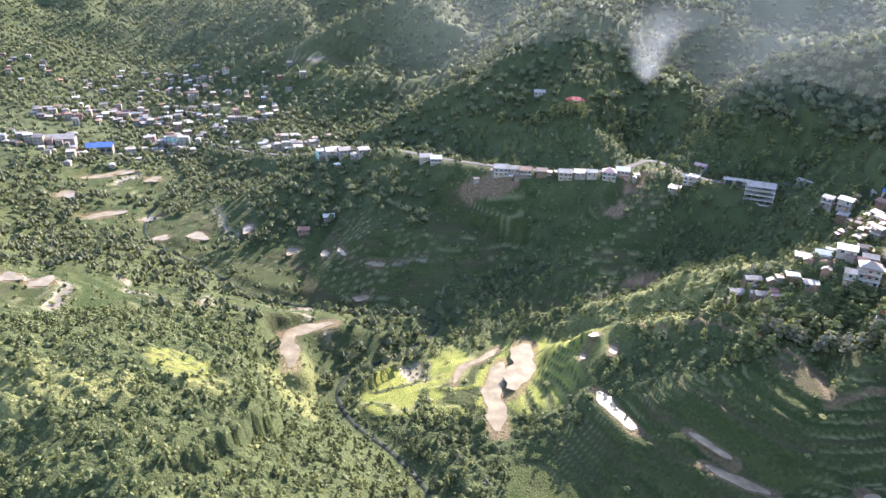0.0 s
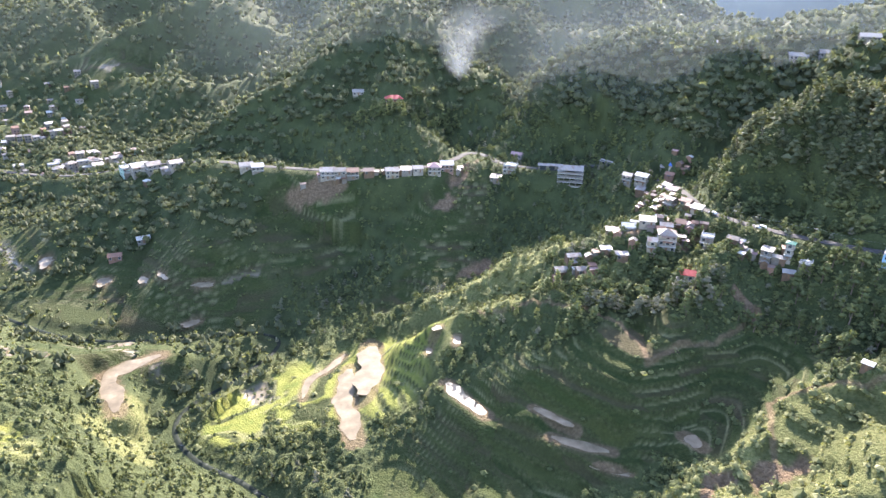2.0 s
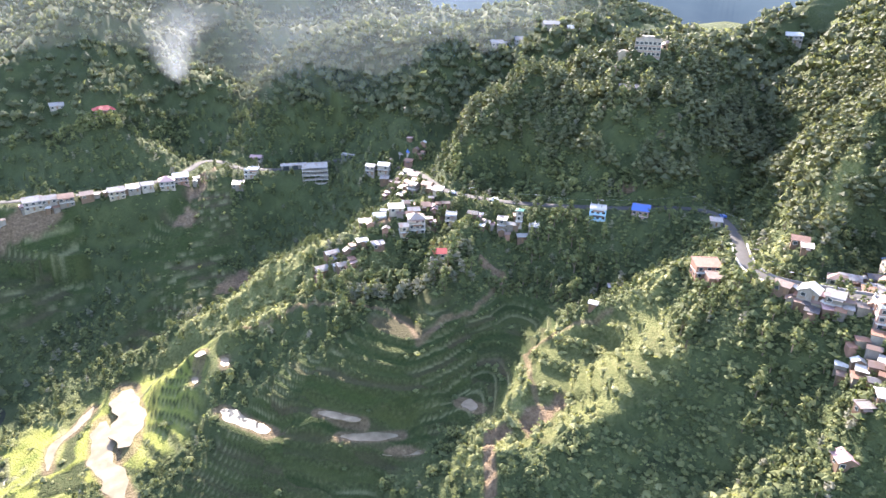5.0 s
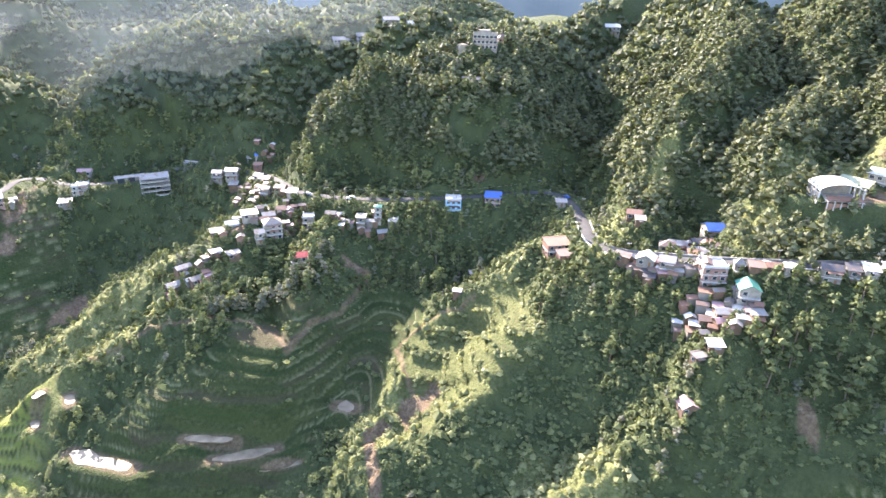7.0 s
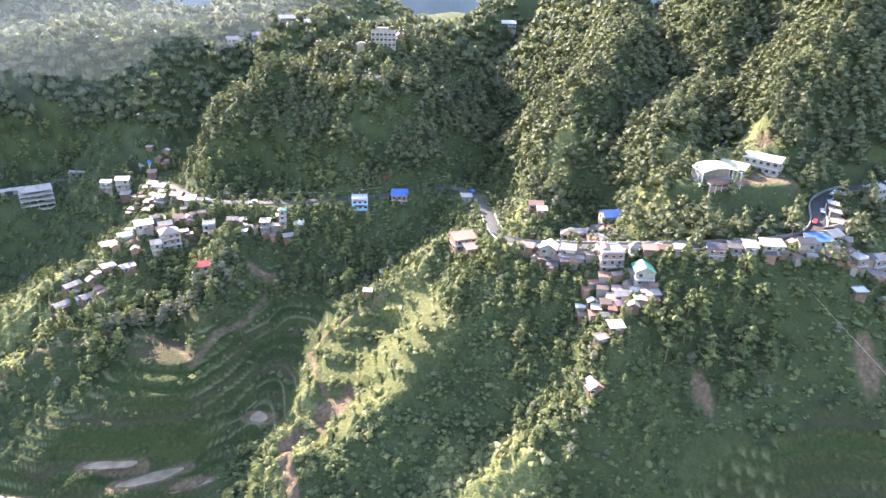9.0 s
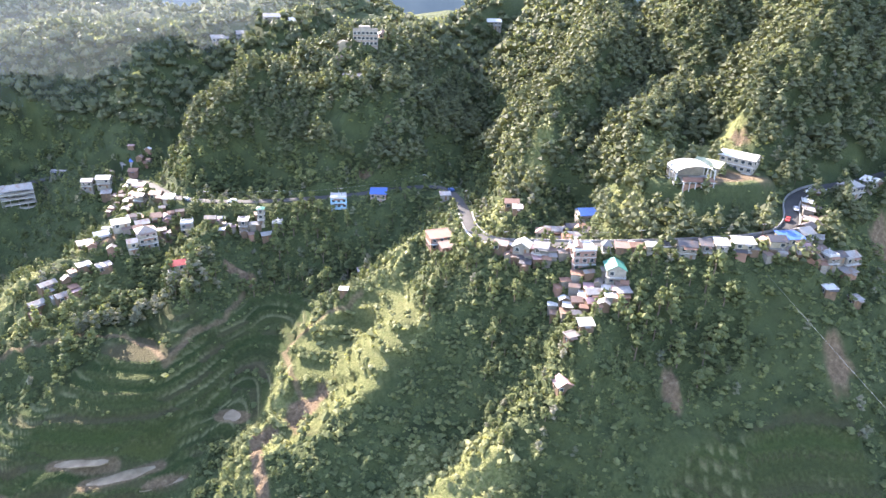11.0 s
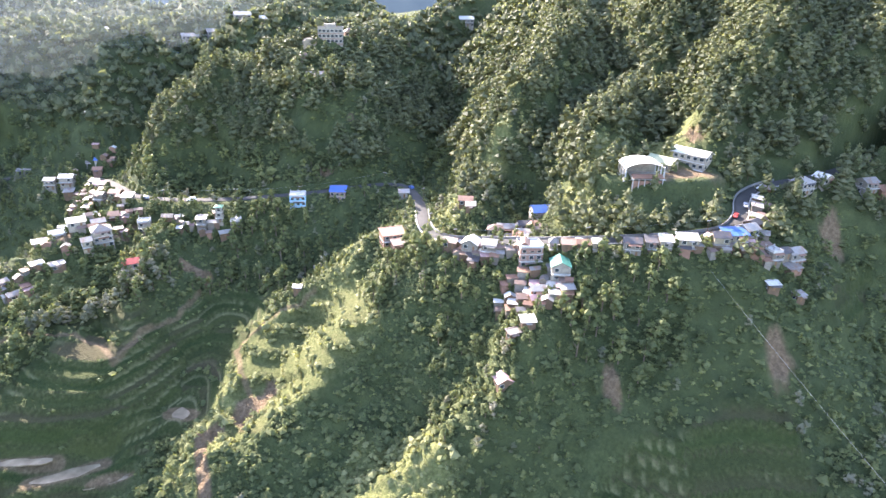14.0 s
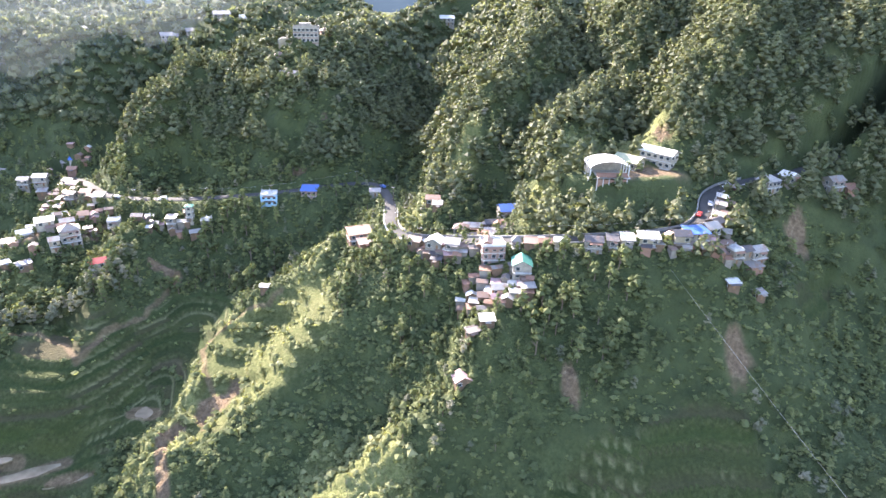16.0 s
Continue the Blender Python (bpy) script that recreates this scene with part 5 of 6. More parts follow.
def smoke(x, y, z):
    """A rising plume that drifts off to one side: many thin curved veils."""
    n = Nodes("smoke", 1.0)
    uv = n.add("ShaderNodeAttribute")
    uv.attribute_name = "thin"
    puff = n.ramp(n.noise(0.028, 5, None, 0.5), [(0.3, (0, 0, 0)), (0.75, (1, 1, 1))])
    n.b.inputs["Base Color"].default_value = (0.66, 0.74, 0.84, 1)
    tl = n.add("ShaderNodeBsdfTranslucent")
    tl.inputs["Color"].default_value = (0.70, 0.79, 0.90, 1)
    body = n.add("ShaderNodeMixShader", Fac=0.85)
    n.link(n.b.outputs[0], body.inputs[1])
    n.link(tl.outputs[0], body.inputs[2])
    veil_ = n.add("ShaderNodeMixShader")
    n.link(n.math("MULTIPLY", n.math("MULTIPLY", puff, uv.outputs["Fac"]), 0.085), veil_.inputs[0])
    n.link(n.add("ShaderNodeBsdfTransparent").outputs[0], veil_.inputs[1])
    n.link(body.outputs[0], veil_.inputs[2])
    n.link(veil_.outputs[0], n.t.nodes["Material Output"].inputs["Surface"])
    r = random.Random(9)
    vs, fs, thin = [], [], []
    for veil in range(4):
        turn, off = r.uniform(-0.9, 0.2), r.uniform(-0.35, 0.35)
        lean = r.uniform(0.8, 1.2)
        rows_, cols = 26, 9
        start = len(vs)
        for i in range(rows_ + 1):
            k = i / rows_
            cxx = x + lean * (-4 * k + 84 * k ** 2.4) + 5 * math.sin(k * 6 + veil)
            cyy = y + 18 * k + 4 * math.sin(k * 5 + veil * 1.7)
            czz = z + 78 * k ** 0.85
            wide = 6.0 + 46 * k ** 1.25
            for j in range(cols + 1):
                u = j / cols * 2 - 1
                bend = math.sin(u * 2.2 + veil + k * 3) * wide * 0.35
                ux, uy = math.cos(turn), math.sin(turn)
                vs.append((cxx + (u + off) * wide * ux - bend * uy, cyy + (u + off) * wide * uy + bend * ux, czz + bend * 0.3))
                thin.append(max(0.0, 1 - u * u) ** 1.3 * min(1, k * 8) * (1 - k) ** 0.9)
        for i in range(rows_):
            for j in range(cols):
                q = start + i * (cols + 1) + j
                fs.append((q, q + 1, q + cols + 2, q + cols + 1))
    me = bpy.data.meshes.new("smoke")
    me.from_pydata(vs, [], fs)
    at = me.attributes.new("thin", 'FLOAT', 'POINT')
    at.data.foreach_set("value", thin)
    me.materials.append(n.m)
    me.shade_smooth()
    ob = tagged(new("smoke", me), "thin pale blue smoke rising from the wooded knoll", "smoke", kind="stuff")
    ob.visible_shadow = False


smoke(118, 545, 112)


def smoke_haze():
    """Thin veils added across the valleys behind the spurs, standing in for aerial haze."""
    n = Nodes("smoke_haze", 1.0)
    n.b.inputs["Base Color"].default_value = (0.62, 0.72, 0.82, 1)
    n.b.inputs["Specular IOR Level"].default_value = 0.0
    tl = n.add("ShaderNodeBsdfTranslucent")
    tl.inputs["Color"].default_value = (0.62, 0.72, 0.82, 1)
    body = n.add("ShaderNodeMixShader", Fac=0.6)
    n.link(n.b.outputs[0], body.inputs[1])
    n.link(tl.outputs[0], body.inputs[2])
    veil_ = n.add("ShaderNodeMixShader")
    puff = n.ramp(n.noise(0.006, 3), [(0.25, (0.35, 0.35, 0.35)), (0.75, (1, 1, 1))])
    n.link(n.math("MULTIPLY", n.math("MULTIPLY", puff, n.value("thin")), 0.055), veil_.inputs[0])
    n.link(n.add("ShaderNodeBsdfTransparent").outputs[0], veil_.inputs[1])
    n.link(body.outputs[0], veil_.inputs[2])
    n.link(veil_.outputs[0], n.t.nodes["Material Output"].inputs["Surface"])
    # where each added haze sheet stands: from, to, foot and height
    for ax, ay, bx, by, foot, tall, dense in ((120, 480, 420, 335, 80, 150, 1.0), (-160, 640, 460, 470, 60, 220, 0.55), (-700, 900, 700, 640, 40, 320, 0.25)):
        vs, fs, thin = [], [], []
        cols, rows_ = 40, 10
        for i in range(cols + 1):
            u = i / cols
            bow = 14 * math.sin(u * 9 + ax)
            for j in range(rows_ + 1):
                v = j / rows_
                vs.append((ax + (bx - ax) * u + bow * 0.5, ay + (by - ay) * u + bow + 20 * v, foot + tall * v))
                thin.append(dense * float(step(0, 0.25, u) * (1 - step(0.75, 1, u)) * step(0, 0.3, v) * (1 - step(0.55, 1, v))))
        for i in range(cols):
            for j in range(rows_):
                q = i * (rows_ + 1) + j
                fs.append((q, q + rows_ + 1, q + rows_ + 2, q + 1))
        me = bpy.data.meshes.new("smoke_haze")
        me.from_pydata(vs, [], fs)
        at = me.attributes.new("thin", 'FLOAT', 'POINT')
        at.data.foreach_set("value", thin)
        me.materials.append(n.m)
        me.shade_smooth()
        ob = tagged(new("smoke_haze", me), "thin bluish sheets added as aerial haze over the far valleys", "smoke", kind="stuff")
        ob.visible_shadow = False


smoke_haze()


def utility_pole(x, y, tall=8.0):
    z = float(height(np.array([x]), np.array([y]))[0])
    t = tagged(new("utility_pole"), "slim brown utility pole with a crossarm beside the road", "pole", "poles along the road")
    t.matrix_world = pose(x, y, z, 0, 0, -40)
    bm = bmesh.new()
    bmesh.ops.create_cone(bm, cap_ends=True, segments=8, radius1=0.12, radius2=0.08, depth=tall + 1, matrix=Matrix.Translation((0, 0, tall / 2 - 0.5)))
    part("shaft", bm, WALLS["wood"], t)
    part("crossarm", box(-0.9, 0.9, -0.06, 0.06, tall - 0.7, tall - 0.55), STEEL, t)
    for u in (-0.8, 0, 0.8):
        part("insulator", box(u - 0.06, u + 0.06, -0.06, 0.06, tall - 0.55, tall - 0.3), WALLS["white"], t)
    return Vector((x, y, z + tall - 0.4))


def cable(a, b, sag, thick, label, name="power_cable"):
    pts = []
    for i in range(25):
        k = i / 24
        pts.append(tuple(Vector(a).lerp(Vector(b), k) - Vector((0, 0, sag * 4 * k * (1 - k)))))
    bm = bmesh.new()
    rings = []
    for p in pts:
        rings.append([bm.verts.new((p[0] + thick * math.cos(q), p[1], p[2] + thick * math.sin(q))) for q in (0, 2.1, 4.2)])
    for r0, r1 in zip(rings[:-1], rings[1:]):
        for j in range(3):
            bm.faces.new((r0[j], r0[(j + 1) % 3], r1[(j + 1) % 3], r1[j]))
    me = bpy.data.meshes.new(name)
    bm.to_mesh(me)
    bm.free()
    me.materials.append(CABLE)
    return tagged(new(name, me), label, "cable", kind="thing")


CABLE = plain("cable_steel", (0.50, 0.50, 0.50), 0.4, 0.1, 1.0, 0.5)
tops = [utility_pole(x, y) for x, y in ((321, 13), (294, 5), (276, 5), (262, 16), (240, 55), (230, 80), (222, 104), (233, 124), (262, 148), (272, 180), (238, 208), (218, 234), (196, 262))]
for a, b in zip(tops[:-1], tops[1:]):
    cable(a, b, 0.8, 0.02, "thin sagging power cable strung along the road")
far_end = (165, -103, 51)
cable((249, 10, 103), far_end, 1.5, 0.05, "long pale cable hanging from the road down over the valley", "hanging_cable")


# ---- vehicles on the road ----
def wheel(bm, x, y):
    bmesh.ops.create_cone(bm, cap_ends=True, segments=12, radius1=0.36, radius2=0.36, depth=0.22, matrix=Matrix.Translation((x, y, 0.36)) @ Matrix.Rotation(math.pi / 2, 4, 'X'))
    return bm


TYRE = plain("tyre", (0.03, 0.03, 0.03), 0.9, 0.2, 2.0)


def vehicle(s, side, paint, tall, long_, words, name):
    """A parked vehicle at a distance along the road, on one side of it."""
    i = int(s / 2.0)
    p, q = ROAD_LINE[i], ROAD_LINE[i + 1]
    t = Vector((q[0] - p[0], q[1] - p[1], 0)).normalized()
    at = Vector(p) + Vector((t.y, -t.x, 0)) * side
    thing = tagged(new(name), words, name)
    thing.matrix_world = pose(at.x, at.y, p[2] + 0.27, 0, 0, math.degrees(math.atan2(t.y, t.x)))
    h = long_ / 2
    body = bmesh.new()
    rows = [(-h, 0.45, 0.95), (-h + 0.15, 0.35, 1.05), (-h + 0.3, 0.35, tall - 0.1), (-h + 0.6, 0.35, tall), (h * 0.25, 0.35, tall), (h * 0.5, 0.35, 1.05), (h - 0.2, 0.35, 0.95), (h, 0.45, 0.8)]
    rings = []
    for x, lo, hi in rows:
        w = 0.85 if hi < 1.2 else 0.78
        rings.append([body.verts.new(c) for c in ((x, -0.85, lo), (x, 0.85, lo), (x, 0.85, min(hi, 1.0)), (x, w - 0.06, hi), (x, -w + 0.06, hi), (x, -0.85, min(hi, 1.0)))])
    for a, b in zip(rings[:-1], rings[1:]):
        for k in range(6):
            body.faces.new((a[k], a[(k + 1) % 6], b[(k + 1) % 6], b[k]))
    body.faces.new(rings[0][::-1])
    body.faces.new(rings[-1])
    bmesh.ops.recalc_face_normals(body, faces=body.faces)
    part("body", body, paint, thing)
    for sy in (-1, 1):
        part("side_window", box(-h + 0.8, h * 0.2, sy * 0.80 - 0.03, sy * 0.80 + 0.03, 1.05, tall - 0.18), GLASS, thing, "dark side window")
        for sx in (-h * 0.62, h * 0.62):
            part("wheel", wheel(bmesh.new(), sx, sy * 0.76), TYRE, thing, "black tyre")
    part("windscreen", slab([(h * 0.47, -0.66, 1.12), (h * 0.47, 0.66, 1.12), (h * 0.29, 0.6, tall - 0.08), (h * 0.29, -0.6, tall - 0.08)], 0.03), GLASS, thing, "dark windscreen")


PAINTS = {"white": plain("paint_white", (0.75, 0.75, 0.74), 0.3, 0.1, 0.8), "red": plain("paint_red", (0.38, 0.05, 0.04), 0.3, 0.1, 0.8), "silver": plain("paint_silver", (0.45, 0.46, 0.48), 0.3, 0.1, 0.8), "blue": plain("paint_blue", (0.06, 0.12, 0.32), 0.3, 0.1, 0.8)}
DIST = np.concatenate([[0], np.cumsum(np.hypot(*np.diff(ROAD_LINE[:, :2], axis=0).T))])


def along_road(x, y):
    return float(DIST[int(np.argmin(np.hypot(ROAD_LINE[:, 0] - x, ROAD_LINE[:, 1] - y)))])


for x, y, side, paint, tall, long_, words, name in ((318, 10, -1.6, "white", 1.9, 4.6, "white van parked on the mountain road", "van"), (296, 11, -1.6, "silver", 1.5, 4.2, "silver car parked on the mountain road", "car"),
                                                    (283, 8, 1.5, "red", 1.5, 4.0, "red car parked on the mountain road", "car"), (240, 62, -1.6, "white", 1.9, 4.8, "white van parked on the mountain road", "van"),
                                                    (206, 256, -1.6, "white", 1.9, 4.8, "white van parked on the mountain road", "van"), (256, 199, -1.6, "white", 2.0, 5.4, "white van parked on the mountain road", "van"),
                                                    (274, 167, 1.5, "blue", 1.5, 4.2, "blue car parked on the mountain road", "car"), (194, 278, -1.6, "silver", 1.5, 4.2, "silver car parked on the mountain road", "car")):
    vehicle(along_road(x, y), side, PAINTS[paint], tall, long_, words, name)


# ---- trees and shrubs ----
rng = np.random.default_rng(11)
_g = (1 + 5 ** 0.5) / 2
ICO_V = np.array([(-1, _g, 0), (1, _g, 0), (-1, -_g, 0), (1, -_g, 0), (0, -1, _g), (0, 1, _g), (0, -1, -_g), (0, 1, -_g), (_g, 0, -1), (_g, 0, 1), (-_g, 0, -1), (-_g, 0, 1)]) / math.hypot(1, _g)
ICO_F = np.array([(0, 11, 5), (0, 5, 1), (0, 1, 7), (0, 7, 10), (0, 10, 11), (1, 5, 9), (5, 11, 4), (11, 10, 2), (10, 7, 6), (7, 1, 8), (3, 9, 4), (3, 4, 2), (3, 2, 6), (3, 6, 8), (3, 8, 9), (4, 9, 5), (2, 4, 11), (6, 2, 10), (8, 6, 7), (9, 8, 1)])


OCT_V = np.array([(1, 0, 0), (-1, 0, 0), (0, 1, 0), (0, -1, 0), (0, 0, 1), (0, 0, -1)], float)
OCT_F = np.array([(0, 2, 4), (2, 1, 4), (1, 3, 4), (3, 0, 4), (2, 0, 5), (1, 2, 5), (3, 1, 5), (0, 3, 5)])


def lobed(lobes, quads, leaf, r, full=False):
    """A crown from lobes (x, y, z, radius, height ratio): ragged leaf sprays over a dark core. Gives triangles' corners."""
    tris = []
    lobes = np.array(lobes, float)
    for lx, ly, lz, lr, lh in lobes:
        if full:
            core = ICO_V * (1 + r.uniform(-0.3, 0.2, (12, 1))) * lr * 0.85 * np.array((1, 1, lh)) + (lx, ly, lz)
            tris.append(core[ICO_F[ICO_V[ICO_F].mean(1)[:, 2] > -0.5]])
        else:
            a = r.uniform(0, 1.57)
            turn = np.array([(math.cos(a), -math.sin(a), 0), (math.sin(a), math.cos(a), 0), (0, 0, 1)])
            core = (OCT_V * (1 + r.uniform(-0.3, 0.15, (6, 1)))) @ turn.T * lr * 0.88 * np.array((1, 1, lh)) + (lx, ly, lz)
            tris.append(core[OCT_F])
        got = 0
        for _ in range(quads * 4):
            v = r.normal(size=3)
            v[2] += 0.4
            v /= np.linalg.norm(v)
            p = v * lr * np.array((1, 1, lh)) * r.uniform(0.78, 1.15) + (lx, ly, lz)
            inside = (((p - lobes[:, :3]) / (lobes[:, 3:4] * np.stack([np.ones(len(lobes)), np.ones(len(lobes)), lobes[:, 4]], -1))) ** 2).sum(1) < 0.5
            if inside.any():
                continue
            nrm = v + r.normal(size=3) * 0.5 + (0, 0, 0.25)
            nrm /= np.linalg.norm(nrm)
            side = np.cross(nrm, r.normal(size=3))
            side /= np.linalg.norm(side)
            up = np.cross(nrm, side)
            a, b = leaf * r.uniform(0.55, 1.4), leaf * r.uniform(0.4, 0.9)
            q = [p + side * a, p + up * b * r.uniform(0.3, 1), p - side * a * r.uniform(0.5, 1), p - up * b * r.uniform(0.3, 1)]
            tris.append(np.array([[q[0], q[1], q[2]], [q[0], q[2], q[3]]]))
            got += 1
            if got >= quads:
                break
    return np.concatenate(tris)


def stem(h, r0, lean, r):
    """A tapered trunk of five sides with two limbs, as triangles' corners."""
    tris = []
    runs = [((0, 0, -1.2), (lean[0], lean[1], h * 0.75), r0, r0 * 0.45)]
    for _ in range(2):
        a = r.uniform(0, 6.28)
        k = r.uniform(0.45, 0.65)
        s = (lean[0] * k, lean[1] * k, h * 0.75 * k)
        runs.append((s, (s[0] + math.cos(a) * h * 0.22, s[1] + math.sin(a) * h * 0.22, s[2] + h * 0.2), r0 * 0.45, r0 * 0.2))
    for p, q, ra, rb in runs:
        p, q = np.array(p), np.array(q)
        for i in range(5):
            a0, a1 = 6.2832 * i / 5, 6.2832 * (i + 1) / 5
            e = [np.array((math.cos(a), math.sin(a), 0)) for a in (a0, a1)]
            c = [p + e[0] * ra, p + e[1] * ra, q + e[1] * rb, q + e[0] * rb]
            tris += [[c[0], c[1], c[2]], [c[0], c[2], c[3]]]
    return np.array(tris)


def broad(r, h=8.0, n=7, quads=8, leaf=0.55):
    """A broadleaf crown: uneven lobes round and above one another, some trees slim, some spreading."""
    slim = r.uniform(0.7, 1.25)
    lobes = [(r.uniform(-0.4, 0.4), r.uniform(-0.4, 0.4), h * r.uniform(0.78, 0.92), h * 0.13, 0.9)]
    for i in range(n - 1):
        k = i / max(1, n - 2)
        a = i * 2.4 + r.uniform(-0.6, 0.6)
        d = h * slim * r.uniform(0.10, 0.24) * (1.1 - 0.45 * k)
        lobes.append((math.cos(a) * d, math.sin(a) * d, h * (0.30 + 0.45 * k + r.uniform(-0.06, 0.06)), h * slim ** 0.5 * r.uniform(0.13, 0.205), r.uniform(0.75, 1.0)))
    return lobed(lobes, quads, leaf, r)


def pine(r, h=11.0, n=7, quads=8, leaf=0.62):
    """A pine: flat layered boughs that narrow towards the top."""
    lobes = []
    for i in range(n):
        k = i / (n - 1)
        a = i * 2.4 + r.uniform(-0.6, 0.6)
        d = h * 0.24 * (1 - 0.85 * k) * r.uniform(0.6, 1.3)
        lobes.append((math.cos(a) * d, math.sin(a) * d, h * (0.34 + 0.58 * k), h * (0.20 - 0.10 * k) * r.uniform(0.8, 1.25), r.uniform(0.75, 1.05)))
    return lobed(lobes, quads, leaf, r)


def mound(r, h=8.0, quads=3, leaf=1.6, n=1):
    """A far crown, plain but ragged."""
    lobes = [(r.uniform(-1, 1) * (n - 1), r.uniform(-1, 1) * (n - 1), h * r.uniform(0.5, 0.62), h * r.uniform(0.26, 0.34), 1.1) for _ in range(n)]
    return lobed(lobes, quads, leaf, r, n == 1)


def shrub(r, h=3.0, n=2, quads=3, leaf=0.5):
    """A low spreading bush."""
    lobes = []
    for i in range(n):
        a = r.uniform(0, 6.28)
        d = h * r.uniform(0.1, 0.45)
        lobes.append((math.cos(a) * d, math.sin(a) * d, h * r.uniform(0.05, 0.3), h * r.uniform(0.3, 0.5), r.uniform(0.5, 0.85)))
    return lobed(lobes, quads, leaf, r)


def soup(name, tris, tone, material):
    """One mesh out of loose triangles, with a tone for each."""
    n = len(tris)
    me = bpy.data.meshes.new(name)
    me.vertices.add(n * 3)
    me.vertices.foreach_set("co", np.ascontiguousarray(tris, dtype=np.float32).ravel())
    me.loops.add(n * 3)
    me.loops.foreach_set("vertex_index", np.arange(n * 3, dtype=np.int32))
    me.polygons.add(n)
    me.polygons.foreach_set("loop_start", np.arange(0, n * 3, 3, dtype=np.int32))
    me.update(calc_edges=True)
    a = me.attributes.new("tone", 'FLOAT', 'FACE')
    a.data.foreach_set("value", np.ascontiguousarray(tone, dtype=np.float32))
    me.materials.append(material)
    return me


def planted(protos, places, sizes, r):
    """Copies of the prototypes at places, each turned and sized, as one array of triangles and one of tones."""
    parts, tones = [], []
    pick = r.integers(0, len(protos), len(places))
    for i, proto in enumerate(protos):
        at, s = places[pick == i], sizes[pick == i]
        if not len(at):
            continue
        a = r.uniform(0, 6.2832, len(at))
        c, sn = np.cos(a), np.sin(a)
        rot = np.zeros((len(at), 3, 3))
        wide, tall = s * r.uniform(0.92, 1.22, len(at)), s * r.uniform(0.8, 1.12, len(at))
        rot[:, 0, 0], rot[:, 0, 1], rot[:, 1, 0], rot[:, 1, 1], rot[:, 2, 2] = c * wide, -sn * wide, sn * wide, c * wide, tall
        pts = np.einsum('nij,tkj->ntki', rot, proto) + at[:, None, None, :]
        parts.append(pts.reshape(-1, 3, 3))
        tones.append(np.repeat(r.uniform(0, 1, len(at)), len(proto)))
    return np.concatenate(parts), np.concatenate(tones)


def spots(x0, x1, y0, y1, gap, r):
    gx, gy = np.meshgrid(np.arange(x0, x1, gap), np.arange(y0, y1, gap))
    x, y = gx.ravel() + r.uniform(-0.48, 0.48, gx.size) * gap, gy.ravel() + r.uniform(-0.48, 0.48, gx.size) * gap
    keep = x > -0.95 * y - 40
    return x[keep], y[keep]


def growth(x, y):
    """How thick trees stand, 0 to 1, and how high the slope's own trees grow."""
    m, flat, plot, wet, bare, ripe, rim, pale = cover(x, y)
    d = np.min([along(line, x, y)[0] for line in ROADS], axis=0)
    free = (d > 3.5) & (bare < 0.3) & (along(RIVER, x, y)[0] > 3.2)
    for line, wide, h in LINES:
        free &= along(line, x, y)[0] > wide + 1.0
    for cx, cy, rx, ry, turn, h in PONDS:
        free &= oval(x, y, cx, cy, rx, ry, turn) > 1.2
    low = free.copy()
    for hx, hy, hr in CLEAR:
        away = np.hypot(x - hx, y - hy)
        free &= away > hr
        low &= away > hr * 0.78
    thick = 0.92 + 0.45 * rough(x, y, 32, 21.0, 3)
    thick = np.where(x < 0, np.maximum(thick, 0.8), thick)
    forest = np.zeros_like(x)
    for cx, cy, rx, ry, turn in WOODS:
        forest = np.maximum(forest, zone(x, y, cx, cy, rx, ry, turn))
    for cx, cy, rx, ry, turn in OPEN:
        thick = thick * (1 - 0.8 * zone(x, y, cx, cy, rx, ry, turn))
    thick = np.clip(np.maximum(thick, forest * 0.97), 0, 1) * (1 - step(0.3, 0.6, m))
    for cx, cy, rx, ry, turn in BARELY:
        thick = thick * (1 - 0.93 * zone(x, y, cx, cy, rx, ry, turn))
    for cx, cy, rx, ry, turn in MEADOW:
        k = zone(x + rough(x, y, 12, 23.0, 2) * 3, y + rough(x, y, 12, 24.0, 2) * 3, cx, cy, rx, ry, turn)
        thick = thick * (1 - 0.93 * k)
        low &= scatter_hash(x, y, 5.0) > 0.85 * k
    return thick * free * (1 - 0.75 * pale), forest, m, flat * (1 - wet), low, pale


# thick woods, slopes of fern and hedges with few trees, and meadows
WOODS = [(135, 248, 30, 11, -12), (104, 257, 26, 9, -18), (-110, 446, 90, 16, -12), (-200, 510, 60, 16, -25), (420, 140, 130, 140, 0), (350, 270, 130, 60, 0), (275, 290, 70, 50, -20), (300, 450, 130, 70, 0), (190, 490, 60, 40, 0), (60, 580, 110, 90, 0), (380, 20, 70, 70, 0), (205, 110, 30, 22, 0),
         (128, 228, 36, 13, -8), (150, 228, 26, 12, 0), (225, 35, 26, 30, 0), (-110, 520, 60, 40, 0), (200, 200, 30, 14, -40), (-60, 150, 90, 60, 0), (220, 215, 26, 18, -40), (-90, 430, 70, 26, 0), (250, 225, 44, 26, -45), (-200, 640, 90, 70, 0), (-430, 660, 160, 60, 0), (-76, 212, 14, 36, 0), (-60, 300, 26, 16, 0)]
BARELY = [(168, 146, 36, 30, 0), (180, 104, 34, 14, 14), (150, 78, 22, 12, -35), (140, 135, 20, 16, 0)]
MEADOW = [(279, 29, 27, 7, -46), (270, 230, 9, 18, 0), (194, 4, 30, 13, -56), (148, 76, 16, 7, -35)]
